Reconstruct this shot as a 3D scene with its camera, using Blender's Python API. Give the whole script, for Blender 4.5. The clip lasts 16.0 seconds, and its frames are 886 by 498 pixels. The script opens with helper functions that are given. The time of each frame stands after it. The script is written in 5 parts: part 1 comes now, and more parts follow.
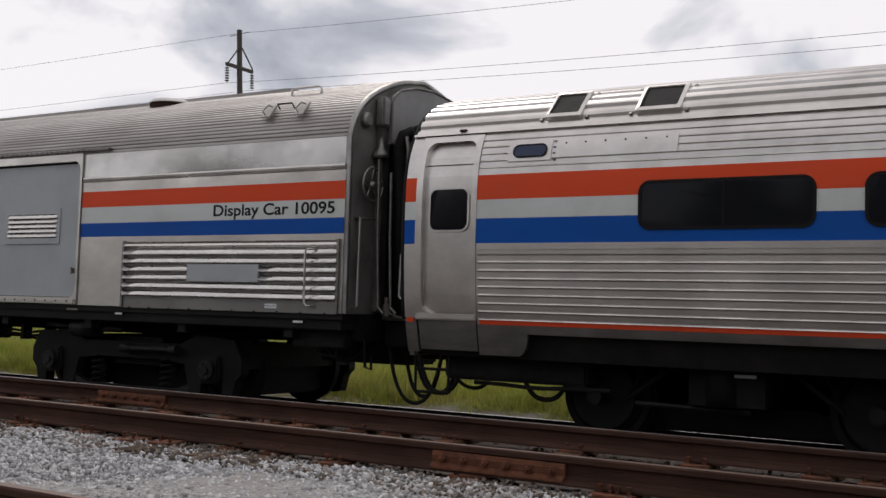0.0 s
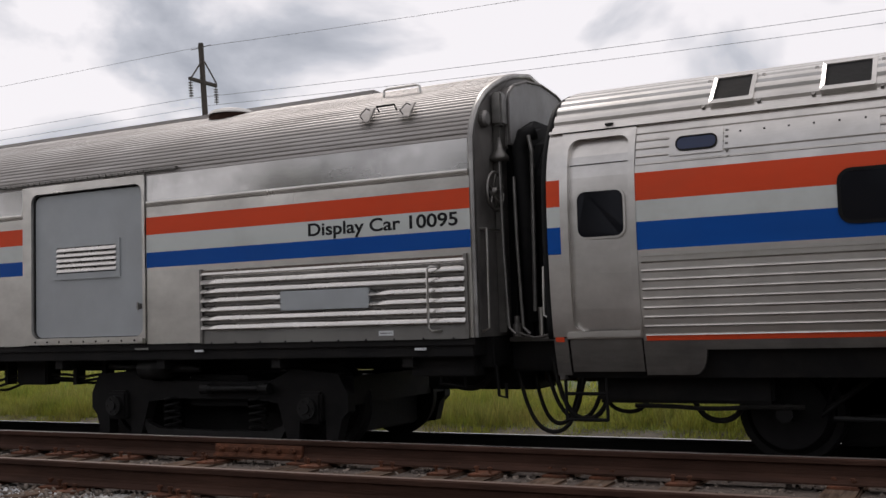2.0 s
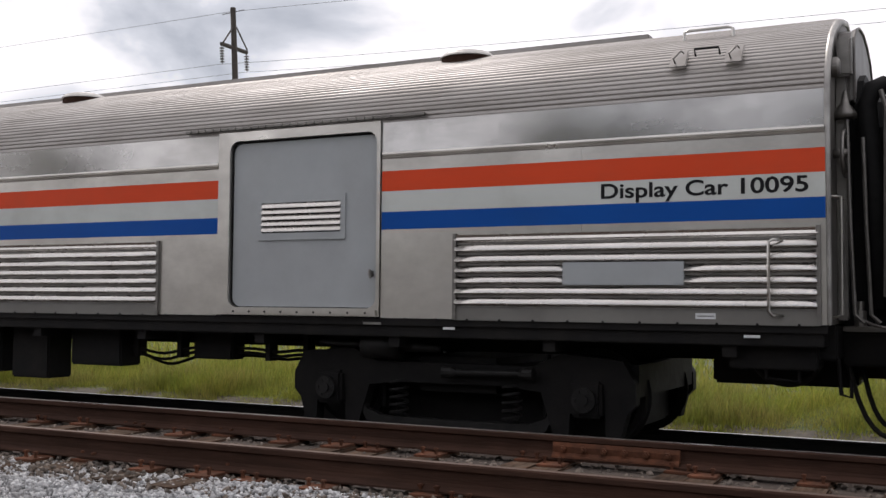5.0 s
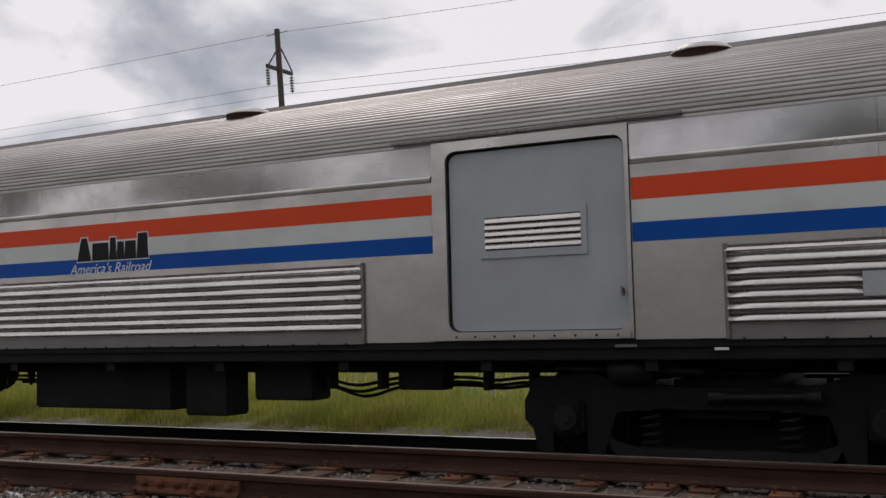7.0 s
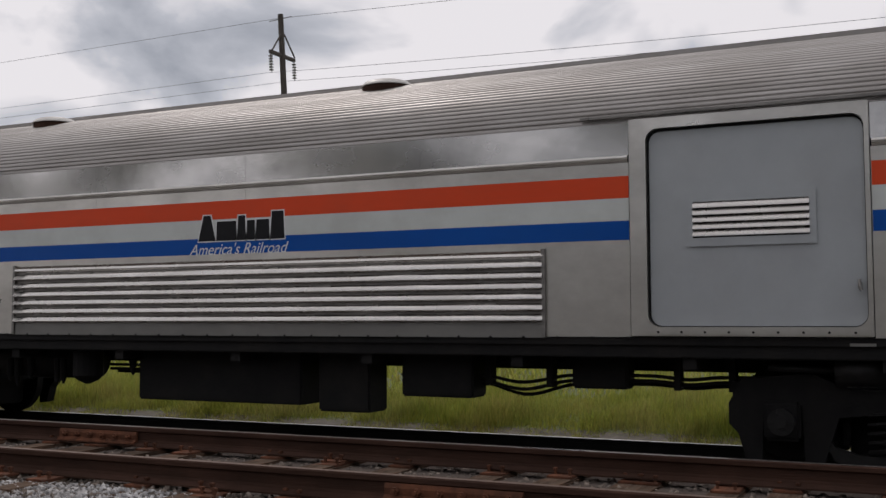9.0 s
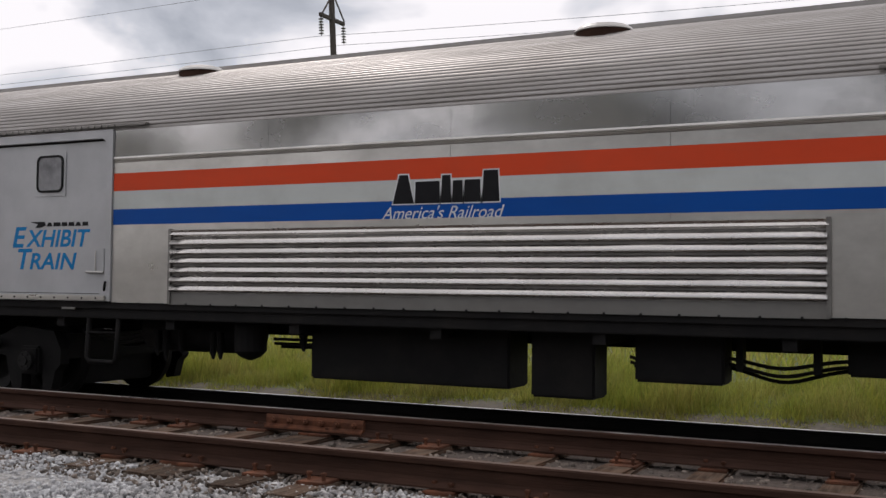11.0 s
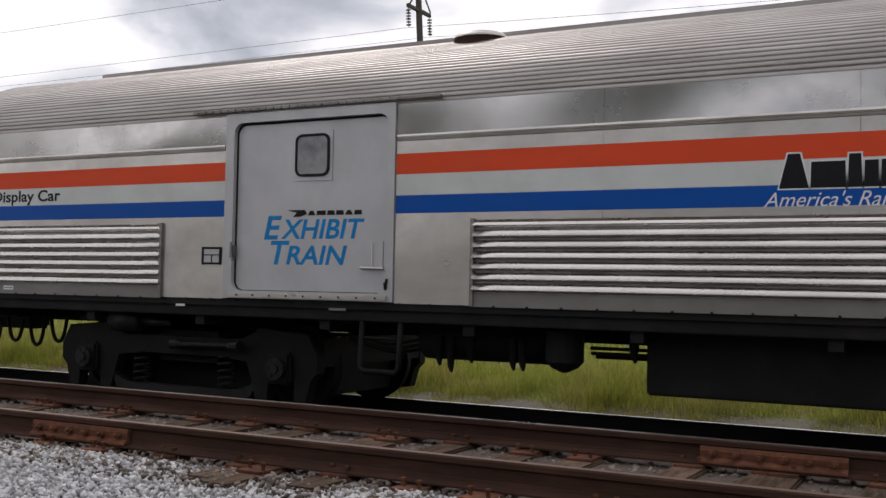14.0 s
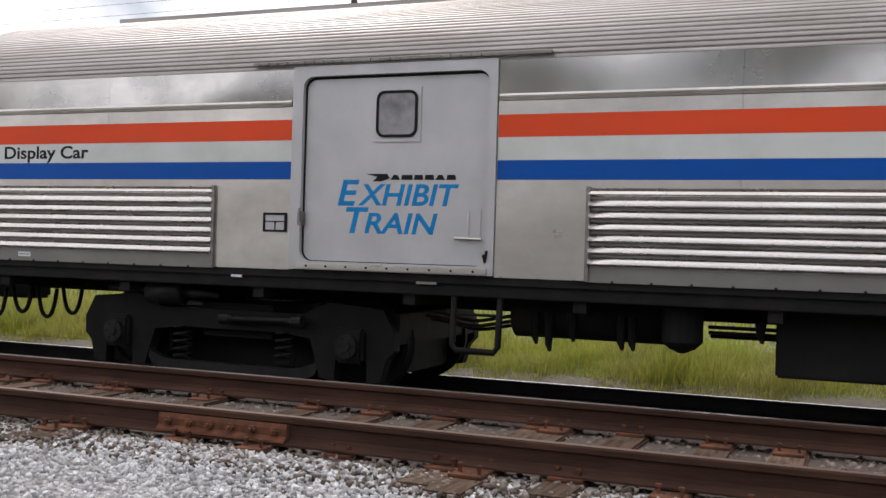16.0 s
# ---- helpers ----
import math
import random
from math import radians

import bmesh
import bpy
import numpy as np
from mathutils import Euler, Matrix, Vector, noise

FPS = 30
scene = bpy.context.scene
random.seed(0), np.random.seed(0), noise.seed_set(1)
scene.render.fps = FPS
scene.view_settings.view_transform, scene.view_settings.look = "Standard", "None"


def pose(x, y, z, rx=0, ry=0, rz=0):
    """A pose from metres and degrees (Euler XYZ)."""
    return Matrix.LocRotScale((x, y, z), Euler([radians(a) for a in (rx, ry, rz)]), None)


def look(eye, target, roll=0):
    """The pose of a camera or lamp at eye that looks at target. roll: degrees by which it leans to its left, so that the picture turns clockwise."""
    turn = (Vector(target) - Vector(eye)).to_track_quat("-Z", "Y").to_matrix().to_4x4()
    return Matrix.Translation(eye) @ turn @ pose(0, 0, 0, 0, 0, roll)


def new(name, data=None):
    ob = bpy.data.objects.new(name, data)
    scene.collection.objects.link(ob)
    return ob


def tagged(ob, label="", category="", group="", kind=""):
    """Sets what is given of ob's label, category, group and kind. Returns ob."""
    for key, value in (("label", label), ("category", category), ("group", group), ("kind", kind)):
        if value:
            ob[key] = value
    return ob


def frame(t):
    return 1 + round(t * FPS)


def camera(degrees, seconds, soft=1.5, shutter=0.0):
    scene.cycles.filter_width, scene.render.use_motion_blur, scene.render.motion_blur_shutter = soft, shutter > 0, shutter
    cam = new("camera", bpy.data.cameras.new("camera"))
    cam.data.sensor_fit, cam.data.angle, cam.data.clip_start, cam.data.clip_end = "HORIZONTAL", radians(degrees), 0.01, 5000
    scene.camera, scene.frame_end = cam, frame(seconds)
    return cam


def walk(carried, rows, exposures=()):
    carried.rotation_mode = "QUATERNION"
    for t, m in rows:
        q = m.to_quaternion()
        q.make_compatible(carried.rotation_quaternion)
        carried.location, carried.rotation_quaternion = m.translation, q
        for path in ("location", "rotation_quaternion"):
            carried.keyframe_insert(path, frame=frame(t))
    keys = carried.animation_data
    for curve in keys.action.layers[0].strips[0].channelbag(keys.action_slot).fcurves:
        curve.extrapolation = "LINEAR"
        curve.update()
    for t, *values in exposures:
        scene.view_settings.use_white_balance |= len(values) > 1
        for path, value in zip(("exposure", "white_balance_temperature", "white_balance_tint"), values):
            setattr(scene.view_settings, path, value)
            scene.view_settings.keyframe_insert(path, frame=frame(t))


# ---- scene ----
PATH = [
    (0, (4.34, 2.75, 1.195), (3.323, 4.467, 1.318), 1.8),
    (0.5, (3.839, 2.718, 1.256), (2.851, 4.448, 1.431), 0.1),
    (1, (3.259, 2.735, 1.26), (2.317, 4.487, 1.467), -0.6),
    (1.5, (2.695, 2.755, 1.299), (1.694, 4.483, 1.406), -3.0),
    (2, (2.102, 2.915, 1.347), (1.17, 4.679, 1.48), -1.7),
    (2.5, (1.582, 2.824, 1.396), (0.661, 4.594, 1.544), -3.6),
    (3, (0.995, 2.91, 1.365), (0.054, 4.671, 1.476), -3.7),
    (3.5, (0.456, 2.859, 1.368), (-0.401, 4.663, 1.459), -0.4),
    (4, (-0.12, 2.944, 1.362), (-0.966, 4.754, 1.452), 0.5),
    (4.5, (-0.693, 2.914, 1.359), (-1.512, 4.736, 1.468), 2.6),
    (5, (-1.329, 2.996, 1.318), (-2.228, 4.78, 1.42), 0.5),
    (5.2, (-1.603, 3.102, 1.399), (-2.532, 4.871, 1.471), -1.0),
    (7.3, (-4.027, 2.802, 1.372), (-4.958, 4.566, 1.522), -1.5),
    (7.5, (-4.25, 2.751, 1.412), (-5.214, 4.496, 1.568), -1.3),
    (8, (-4.806, 2.708, 1.386), (-5.763, 4.456, 1.559), -0.7),
    (8.5, (-5.406, 2.743, 1.348), (-6.394, 4.477, 1.481), -1.8),
    (9, (-6.003, 2.78, 1.357), (-6.867, 4.579, 1.484), -0.2),
    (9.5, (-6.632, 2.835, 1.326), (-7.535, 4.614, 1.467), -0.2),
    (9.7, (-6.909, 2.891, 1.368), (-7.867, 4.643, 1.47), 0.4),
    (12, (-9.444, 3.062, 1.379), (-10.232, 4.899, 1.457), 1.1),
    (12.5, (-10.017, 3.032, 1.392), (-10.766, 4.88, 1.548), 1.4),
    (13, (-10.668, 3.096, 1.351), (-11.475, 4.921, 1.476), -1.2),
    (13.5, (-11.252, 3.101, 1.351), (-12.134, 4.89, 1.492), 0.8),
    (14, (-11.788, 3.238, 1.338), (-12.729, 5.001, 1.409), 1.1),
    (14.5, (-12.326, 3.241, 1.358), (-13.235, 5.018, 1.483), 3.3),
    (15, (-12.853, 3.15, 1.355), (-13.752, 4.932, 1.474), 2.1),
    (15.5, (-13.329, 3.18, 1.293), (-14.193, 4.983, 1.367), 2.5),
    (16, (-13.849, 3.165, 1.372), (-14.611, 5.014, 1.379), 1.7),
]
cam = camera(45.6, 16.0)
EXPOSURE = [(0, -0.54), (2, -0.54), (3.5, -0.48), (4.5, -0.32), (5, -0.24), (7.5, -0.74), (9.5, -0.74), (12, -0.29), (12.5, -0.33), (13, -0.52), (13.5, -0.52), (14.5, -0.14), (15.5, -0.2), (16, 0.26)]
walk(cam, [(t, look(eye, target, roll)) for t, eye, target, roll in PATH],
     exposures=[(t, e - 0.06, 6600, 15) for t, e in EXPOSURE])

# ---- sky, sun ----
SUN_EL, SUN_AZ = 50.0, -48.0          # degrees; azimuth from +y towards +x
world = bpy.data.worlds.new("overcast_sky")
scene.world = world
world.use_nodes = True
wn = world.node_tree
wn.nodes.clear()


def wnode(kind, **inputs):
    n = wn.nodes.new(kind)
    for k, v in inputs.items():
        n.inputs[k.replace("_", " ")].default_value = v
    return n


w_out = wnode("ShaderNodeOutputWorld")
w_bg = wnode("ShaderNodeBackground", Strength=1.0)
w_sky = wnode("ShaderNodeTexSky")
w_sky.sky_type, w_sky.sun_disc = "NISHITA", False
w_sky.sun_elevation, w_sky.sun_rotation = radians(SUN_EL), radians(SUN_AZ)
w_co = wnode("ShaderNodeTexCoord")
w_map = wnode("ShaderNodeMapping", Location=(3.1, 0.35, 0.0), Scale=(1.0, 1.0, 1.7))
w_n1 = wnode("ShaderNodeTexNoise", Scale=4.2, Detail=7.0, Roughness=0.52, Distortion=0.35)
w_n2 = wnode("ShaderNodeTexNoise", Scale=1.3, Detail=3.0, Roughness=0.5)
w_ramp = wn.nodes.new("ShaderNodeValToRGB")
for pos, col in ((0.39, (0.55, 0.60, 0.67, 1)), (0.455, (0.84, 0.89, 0.96, 1)), (0.515, (1.42, 1.42, 1.44, 1))):
    e = w_ramp.color_ramp.elements.new(pos)
    e.color = col
w_ramp.color_ramp.elements.remove(w_ramp.color_ramp.elements[0])
w_ramp.color_ramp.elements.remove(w_ramp.color_ramp.elements[-1])
w_add = wn.nodes.new("ShaderNodeMath")
w_add.operation = "MULTIPLY_ADD"
w_add.inputs[1].default_value, w_add.inputs[2].default_value = 0.45, 0.0
w_sum = wn.nodes.new("ShaderNodeMath")
w_sum.operation = "MULTIPLY_ADD"
w_sum.inputs[1].default_value = 0.62
# thin cloud glows towards the hidden sun
w_dot = wn.nodes.new("ShaderNodeVectorMath")
w_dot.operation = "DOT_PRODUCT"
w_dot.inputs[1].default_value = (math.sin(radians(SUN_AZ)) * math.cos(radians(SUN_EL)), math.cos(radians(SUN_AZ)) * math.cos(radians(SUN_EL)), math.sin(radians(SUN_EL)))
w_glow = wn.nodes.new("ShaderNodeMath")
w_glow.operation = "MULTIPLY_ADD"
w_glow.inputs[1].default_value, w_glow.inputs[2].default_value = 0.08, -0.04
w_tot = wn.nodes.new("ShaderNodeMath")
w_tot.operation = "ADD"
wn.links.new(w_co.outputs["Generated"], w_dot.inputs[0])
wn.links.new(w_dot.outputs["Value"], w_glow.inputs[0])
w_mul = wn.nodes.new("ShaderNodeMix")
w_mul.data_type, w_mul.blend_type = "RGBA", "MIX"
w_mul.inputs[0].default_value = 0.93
w_dim = wn.nodes.new("ShaderNodeMix")
w_dim.data_type, w_dim.blend_type = "RGBA", "MULTIPLY"
w_dim.inputs[0].default_value = 1.0
w_dim.inputs[7].default_value = (0.12, 0.12, 0.12, 1)
wn.links.new(w_co.outputs["Generated"], w_map.inputs["Vector"])
wn.links.new(w_map.outputs[0], w_n1.inputs["Vector"])
wn.links.new(w_map.outputs[0], w_n2.inputs["Vector"])
wn.links.new(w_n2.outputs["Fac"], w_add.inputs[0])
wn.links.new(w_n1.outputs["Fac"], w_sum.inputs[0])
wn.links.new(w_add.outputs[0], w_sum.inputs[2])
wn.links.new(w_sum.outputs[0], w_tot.inputs[0])
wn.links.new(w_glow.outputs[0], w_tot.inputs[1])
wn.links.new(w_tot.outputs[0], w_ramp.inputs[0])
wn.links.new(w_sky.outputs[0], w_dim.inputs[6])
wn.links.new(w_dim.outputs[2], w_mul.inputs[6])
wn.links.new(w_ramp.outputs[0], w_mul.inputs[7])
wn.links.new(w_mul.outputs[2], w_bg.inputs["Color"])
wn.links.new(w_bg.outputs[0], w_out.inputs["Surface"])

sun = new("sun", bpy.data.lights.new("sun", "SUN"))
sun.data.energy, sun.data.angle, sun.data.color = 1.4, radians(12), (1.0, 0.96, 0.9)
az, el = radians(SUN_AZ), radians(SUN_EL)
sun.matrix_world = look((0, 0, 60), (-60 * math.sin(az) * math.cos(el), -60 * math.cos(az) * math.cos(el), 60 - 60 * math.sin(el)))


# ---- materials ----
def material(name, color, rough=0.6, metal=0.0, color2=None, grain=8.0, stretch=(1, 1, 1), bump=0.0, bump_scale=40.0, dirt=None, dirt_scale=1.5,
             dirt_amount=0.5, rough_var=0.15, coat=0.0, piece=0.0, shine=0.5):
    """A procedural surface: two-scale colour variation, grain bump, stains, and some change from piece to piece."""
    m = bpy.data.materials.new(name)
    m.use_nodes = True
    t, n = m.node_tree, m.node_tree.nodes
    b = n["Principled BSDF"]
    co, mp = n.new("ShaderNodeTexCoord"), n.new("ShaderNodeMapping")
    mp.inputs["Scale"].default_value = stretch
    t.links.new(co.outputs["Object"], mp.inputs[0])
    fine = n.new("ShaderNodeTexNoise")
    fine.inputs["Scale"].default_value, fine.inputs["Detail"].default_value, fine.inputs["Roughness"].default_value = grain, 6, 0.6
    t.links.new(mp.outputs[0], fine.inputs["Vector"])
    ramp = n.new("ShaderNodeMapRange")
    ramp.inputs["From Min"].default_value, ramp.inputs["From Max"].default_value = 0.32, 0.68
    t.links.new(fine.outputs["Fac"], ramp.inputs["Value"])
    mix = n.new("ShaderNodeMix")
    mix.data_type = "RGBA"
    c2 = color2 or tuple(c * 0.8 for c in color)
    mix.inputs[6].default_value, mix.inputs[7].default_value = (*color, 1), (*c2, 1)
    t.links.new(ramp.outputs[0], mix.inputs[0])
    last = mix.outputs[2]
    if dirt:
        big = n.new("ShaderNodeTexNoise")
        big.inputs["Scale"].default_value, big.inputs["Detail"].default_value, big.inputs["Roughness"].default_value = dirt_scale, 5, 0.62
        t.links.new(co.outputs["Object"], big.inputs["Vector"])
        r2 = n.new("ShaderNodeMapRange")
        r2.inputs["From Min"].default_value, r2.inputs["From Max"].default_value, r2.inputs["To Max"].default_value = 0.45, 0.72, dirt_amount
        t.links.new(big.outputs["Fac"], r2.inputs["Value"])
        m2 = n.new("ShaderNodeMix")
        m2.data_type = "RGBA"
        m2.inputs[7].default_value = (*dirt, 1)
        t.links.new(r2.outputs[0], m2.inputs[0])
        t.links.new(last, m2.inputs[6])
        last = m2.outputs[2]
    if piece:
        info, hsv, rr = n.new("ShaderNodeObjectInfo"), n.new("ShaderNodeHueSaturation"), n.new("ShaderNodeMapRange")
        rr.inputs["To Min"].default_value, rr.inputs["To Max"].default_value = 1 - piece, 1 + piece
        t.links.new(info.outputs["Random"], rr.inputs["Value"])
        t.links.new(rr.outputs[0], hsv.inputs["Value"])
        t.links.new(last, hsv.inputs["Color"])
        last = hsv.outputs[0]
    t.links.new(last, b.inputs["Base Color"])
    rg = n.new("ShaderNodeMapRange")
    rg.inputs["To Min"].default_value, rg.inputs["To Max"].default_value = max(0.02, rough - rough_var), min(1, rough + rough_var)
    t.links.new(fine.outputs["Fac"], rg.inputs["Value"])
    t.links.new(rg.outputs[0], b.inputs["Roughness"])
    b.inputs["Metallic"].default_value = metal
    b.inputs["Coat Weight"].default_value = coat
    b.inputs["Specular IOR Level"].default_value = shine
    if bump:
        bn, bt = n.new("ShaderNodeBump"), n.new("ShaderNodeTexNoise")
        bt.inputs["Scale"].default_value, bt.inputs["Detail"].default_value = bump_scale, 4 if bump_scale > 4 else 0
        t.links.new(mp.outputs[0], bt.inputs["Vector"])
        bn.inputs["Strength"].default_value, bn.inputs["Distance"].default_value = bump, 0.01
        t.links.new(bt.outputs["Fac"], bn.inputs["Height"])
        t.links.new(bn.outputs[0], b.inputs["Normal"])
    return m


STEEL = material("stainless_steel", (0.66, 0.64, 0.605), 0.33, 1.0, (0.48, 0.465, 0.44), 3.0, (0.6, 1, 1.0), 0.40, 1.5, (0.36, 0.34, 0.31), 0.9, 0.3)
# darker base and patches paint in the reflection of the trees opposite
STEEL_LETTER = material("letterboard_reflection_steel", (0.58, 0.57, 0.555), 0.26, 1.0, (0.42, 0.415, 0.41), 2.0, (0.45, 1, 0.8), 1.0, 1.1, (0.27, 0.265, 0.26), 1.0, 0.75, rough_var=0.08)
for sheet, waves in ((STEEL_LETTER, 0.22), (STEEL, 0.05)):
    # how deep the dents of the sheets are
    for node in sheet.node_tree.nodes:
        if node.type == "BUMP":
            node.inputs["Distance"].default_value = waves
STEEL_FLUTE = material("polished_flute_steel", (0.63, 0.61, 0.585), 0.27, 1.0, (0.53, 0.51, 0.485), 3.0, (0.5, 1, 2), 0.1, 2.5, (0.42, 0.39, 0.36), 1.2, 0.3)
STEEL_ROOF = material("dulled_roof_steel", (0.39, 0.372, 0.36), 0.54, 1.0, (0.30, 0.285, 0.27), 4.0, (0.15, 1, 3), 0.05, 6.0, (0.24, 0.22, 0.2), 1.1, 0.4)
STEEL_COACH = material("coach_stainless_steel", (0.66, 0.635, 0.605), 0.34, 1.0, (0.52, 0.50, 0.475), 3.0, (0.6, 1, 1.0), 0.2, 1.5, (0.28, 0.26, 0.24), 1.3, 0.35)
# grimy fittings; also the painted shade between the side flutes
STEEL_GRIME_SHADE = material("grimy_shade_steel", (0.27, 0.26, 0.245), 0.5, 0.9, (0.2, 0.19, 0.18), 5.0, (0.4, 1, 2), 0.1, 10, (0.1, 0.095, 0.09), 1.5, 0.6)
GREY_PAINT = material("grey_door_paint", (0.385, 0.41, 0.425), 0.45, 0.0, (0.345, 0.37, 0.385), 2.0, (1, 1, 1), 0.04, 6, (0.25, 0.25, 0.25), 1.2, 0.3)
SILVER_PAINT = material("silver_door_paint", (0.48, 0.485, 0.495), 0.42, 0.25, (0.42, 0.425, 0.435), 2.0, (1, 1, 1), 0.12, 3.5, (0.33, 0.33, 0.33), 1.5, 0.35)
SKIRT = material("grey_skirt_paint", (0.20, 0.195, 0.18), 0.5, 0.0, (0.165, 0.16, 0.15), 3.0, (0.5, 1, 1), 0.05, 8, (0.12, 0.11, 0.1), 1.5, 0.5)
RED = material("red_stripe", (0.70, 0.076, 0.025), 0.5, 0.0, (0.63, 0.067, 0.022), 2.5, (0.3, 1, 1), 0.0, 5, (0.5, 0.085, 0.04), 1.5, 0.35, shine=0.13)
WHITE = material("white_stripe", (0.60, 0.63, 0.61), 0.45, 0.0, (0.54, 0.57, 0.55), 2.5, (0.3, 1, 1), 0.0, 5, (0.38, 0.38, 0.35), 1.5, 0.4, shine=0.13)
BLUE = material("blue_stripe", (0.002, 0.078, 0.36), 0.5, 0.0, (0.002, 0.066, 0.31), 2.5, (0.3, 1, 1), 0.0, 5, (0.012, 0.075, 0.28), 1.5, 0.35, shine=0.13)
BLACK = material("black_underframe", (0.009, 0.0087, 0.009), 0.7, 0.0, (0.014, 0.0135, 0.0135), 6.0, (1, 1, 1), 0.3, 20, (0.026, 0.023, 0.02), 2.0, 0.6, shine=0.16)
DARK_IRON = material("grimy_truck_iron", (0.0075, 0.0072, 0.0075), 0.65, 0.0, (0.012, 0.0115, 0.0115), 8.0, (1, 1, 1), 0.3, 30, (0.018, 0.016, 0.015), 2.5, 0.6, shine=0.12)
END_PAINT = material("dark_end_sheet", (0.16, 0.15, 0.143), 0.5, 0.3, (0.21, 0.2, 0.19), 3.0, (1, 1, 0.4), 0.1, 8, (0.045, 0.041, 0.038), 1.8, 0.6, shine=0.12)
RUBBER = material("black_rubber", (0.009, 0.009, 0.0095), 0.6, 0.0, (0.015, 0.015, 0.015), 10, shine=0.1)
HOOD_PAINT = material("dull_grey_hood_paint", (0.27, 0.265, 0.26), 0.5, 0.1, (0.2, 0.195, 0.19), 3.0, (1, 1, 0.4), 0.1, 8, (0.1, 0.09, 0.085), 1.8, 0.5)
END_BAND = material("weathered_corner_band", (0.42, 0.41, 0.39), 0.45, 0.9, (0.3, 0.29, 0.28), 6.0, (1, 1, 0.5), 0.1, 10, (0.14, 0.13, 0.12), 2.2, 0.6)
WORN_IRON = material("worn_truck_iron", (0.013, 0.0128, 0.013), 0.5, 0.2, (0.024, 0.023, 0.0225), 8.0, (1, 1, 1), 0.3, 30, (0.008, 0.0075, 0.007), 2.5, 0.6, shine=0.22)
GLASS = material("dark_tinted_glass", (0.008, 0.009, 0.012), 0.08, 0.0, (0.012, 0.012, 0.015), 2.0, rough_var=0.03, shine=0.2)
BLUE_GLASS = material("blue_tinted_glass", (0.01, 0.022, 0.07), 0.1, 0.0, (0.01, 0.02, 0.06), 2.0, rough_var=0.03)
FROST = material("frosted_pane", (0.32, 0.32, 0.33), 0.3, 0.0, (0.10, 0.10, 0.11), 3.5, rough_var=0.05)
INK = material("black_lettering", (0.012, 0.012, 0.014), 0.5, shine=0.14)
BLUE_INK = material("light_blue_lettering", (0.003, 0.21, 0.50), 0.5, shine=0.15)
WHITE_INK = material("white_lettering", (0.72, 0.74, 0.75), 0.45)
RUST = material("rusty_rail_steel", (0.066, 0.034, 0.024), 0.9, 0.0, (0.036, 0.02, 0.015), 7.0, (0.3, 1, 2.5), 0.5, 40, (0.03, 0.016, 0.011), 1.6, 0.7, shine=0.1)
RUST_RED = material("red_rust", (0.16, 0.064, 0.036), 0.9, 0.0, (0.085, 0.038, 0.024), 14.0, (1, 1, 1), 0.4, 60, (0.06, 0.035, 0.025), 4.0, 0.6, piece=0.25, shine=0.1)
RAIL_TOP = material("polished_rail_head", (0.52, 0.50, 0.49), 0.3, 1.0, (0.4, 0.38, 0.37), 5.0, (0.2, 1, 1))
RAIL_DULL = material("dull_rail_head", (0.12, 0.078, 0.06), 0.5, 0.5, (0.11, 0.07, 0.05), 6.0, (0.2, 1, 1), 0.2, 40)
TIE = material("weathered_oak_tie", (0.11, 0.082, 0.062), 0.95, 0.0, (0.028, 0.02, 0.015), 14.0, (2.2, 0.18, 1), 1.0, 30, (0.12, 0.055, 0.03), 2.2, 0.6, piece=0.35, shine=0.08)
GRAVEL = material("grey_ballast_bed", (0.36, 0.355, 0.345), 0.95, 0.0, (0.16, 0.155, 0.15), 28.0, (1, 1, 1), 0.9, 45, (0.12, 0.09, 0.065), 0.8, 0.5)
BED_BROWN = material("rust_stained_ballast_bed", (0.075, 0.055, 0.043), 0.95, 0.0, (0.035, 0.025, 0.02), 25.0, (1, 1, 1), 0.9, 45, (0.03, 0.02, 0.016), 1.0, 0.5)
# oil and the train's shade, both put into one near-black colour
BED_DARK = material("oily_shade_ballast", (0.028, 0.026, 0.024), 0.95, 0.0, (0.045, 0.041, 0.038), 25.0, (1, 1, 1), 0.9, 45, (0.012, 0.011, 0.01), 1.0, 0.5, shine=0.12)
DIRT = material("sandy_dirt", (0.15, 0.13, 0.105), 0.95, 0.0, (0.08, 0.07, 0.055), 12.0, (1, 1, 1), 0.6, 30, (0.10, 0.09, 0.06), 0.9, 0.6)
FIELD = material("grassy_field", (0.085, 0.11, 0.028), 0.95, 0.0, (0.05, 0.07, 0.02), 2.0, (1, 1, 1), 0.6, 12, (0.10, 0.09, 0.04), 0.4, 0.5)
POLE_WOOD = material("weathered_pole_wood", (0.085, 0.07, 0.06), 0.85, 0.0, (0.05, 0.042, 0.038), 4.0, (3, 3, 0.3), 0.4, 20)
WIRE = material("dull_wire", (0.12, 0.12, 0.125), 0.6, 0.4)
PORCELAIN = material("brown_porcelain", (0.035, 0.02, 0.016), 0.3)
PLASTIC = material("milky_vent_dome", (0.62, 0.60, 0.57), 0.4, 0.0, (0.5, 0.48, 0.45), 4.0)
CABLE = material("grimy_hose", (0.013, 0.0125, 0.012), 0.6, 0.0, (0.022, 0.02, 0.018), 8.0, shine=0.12)


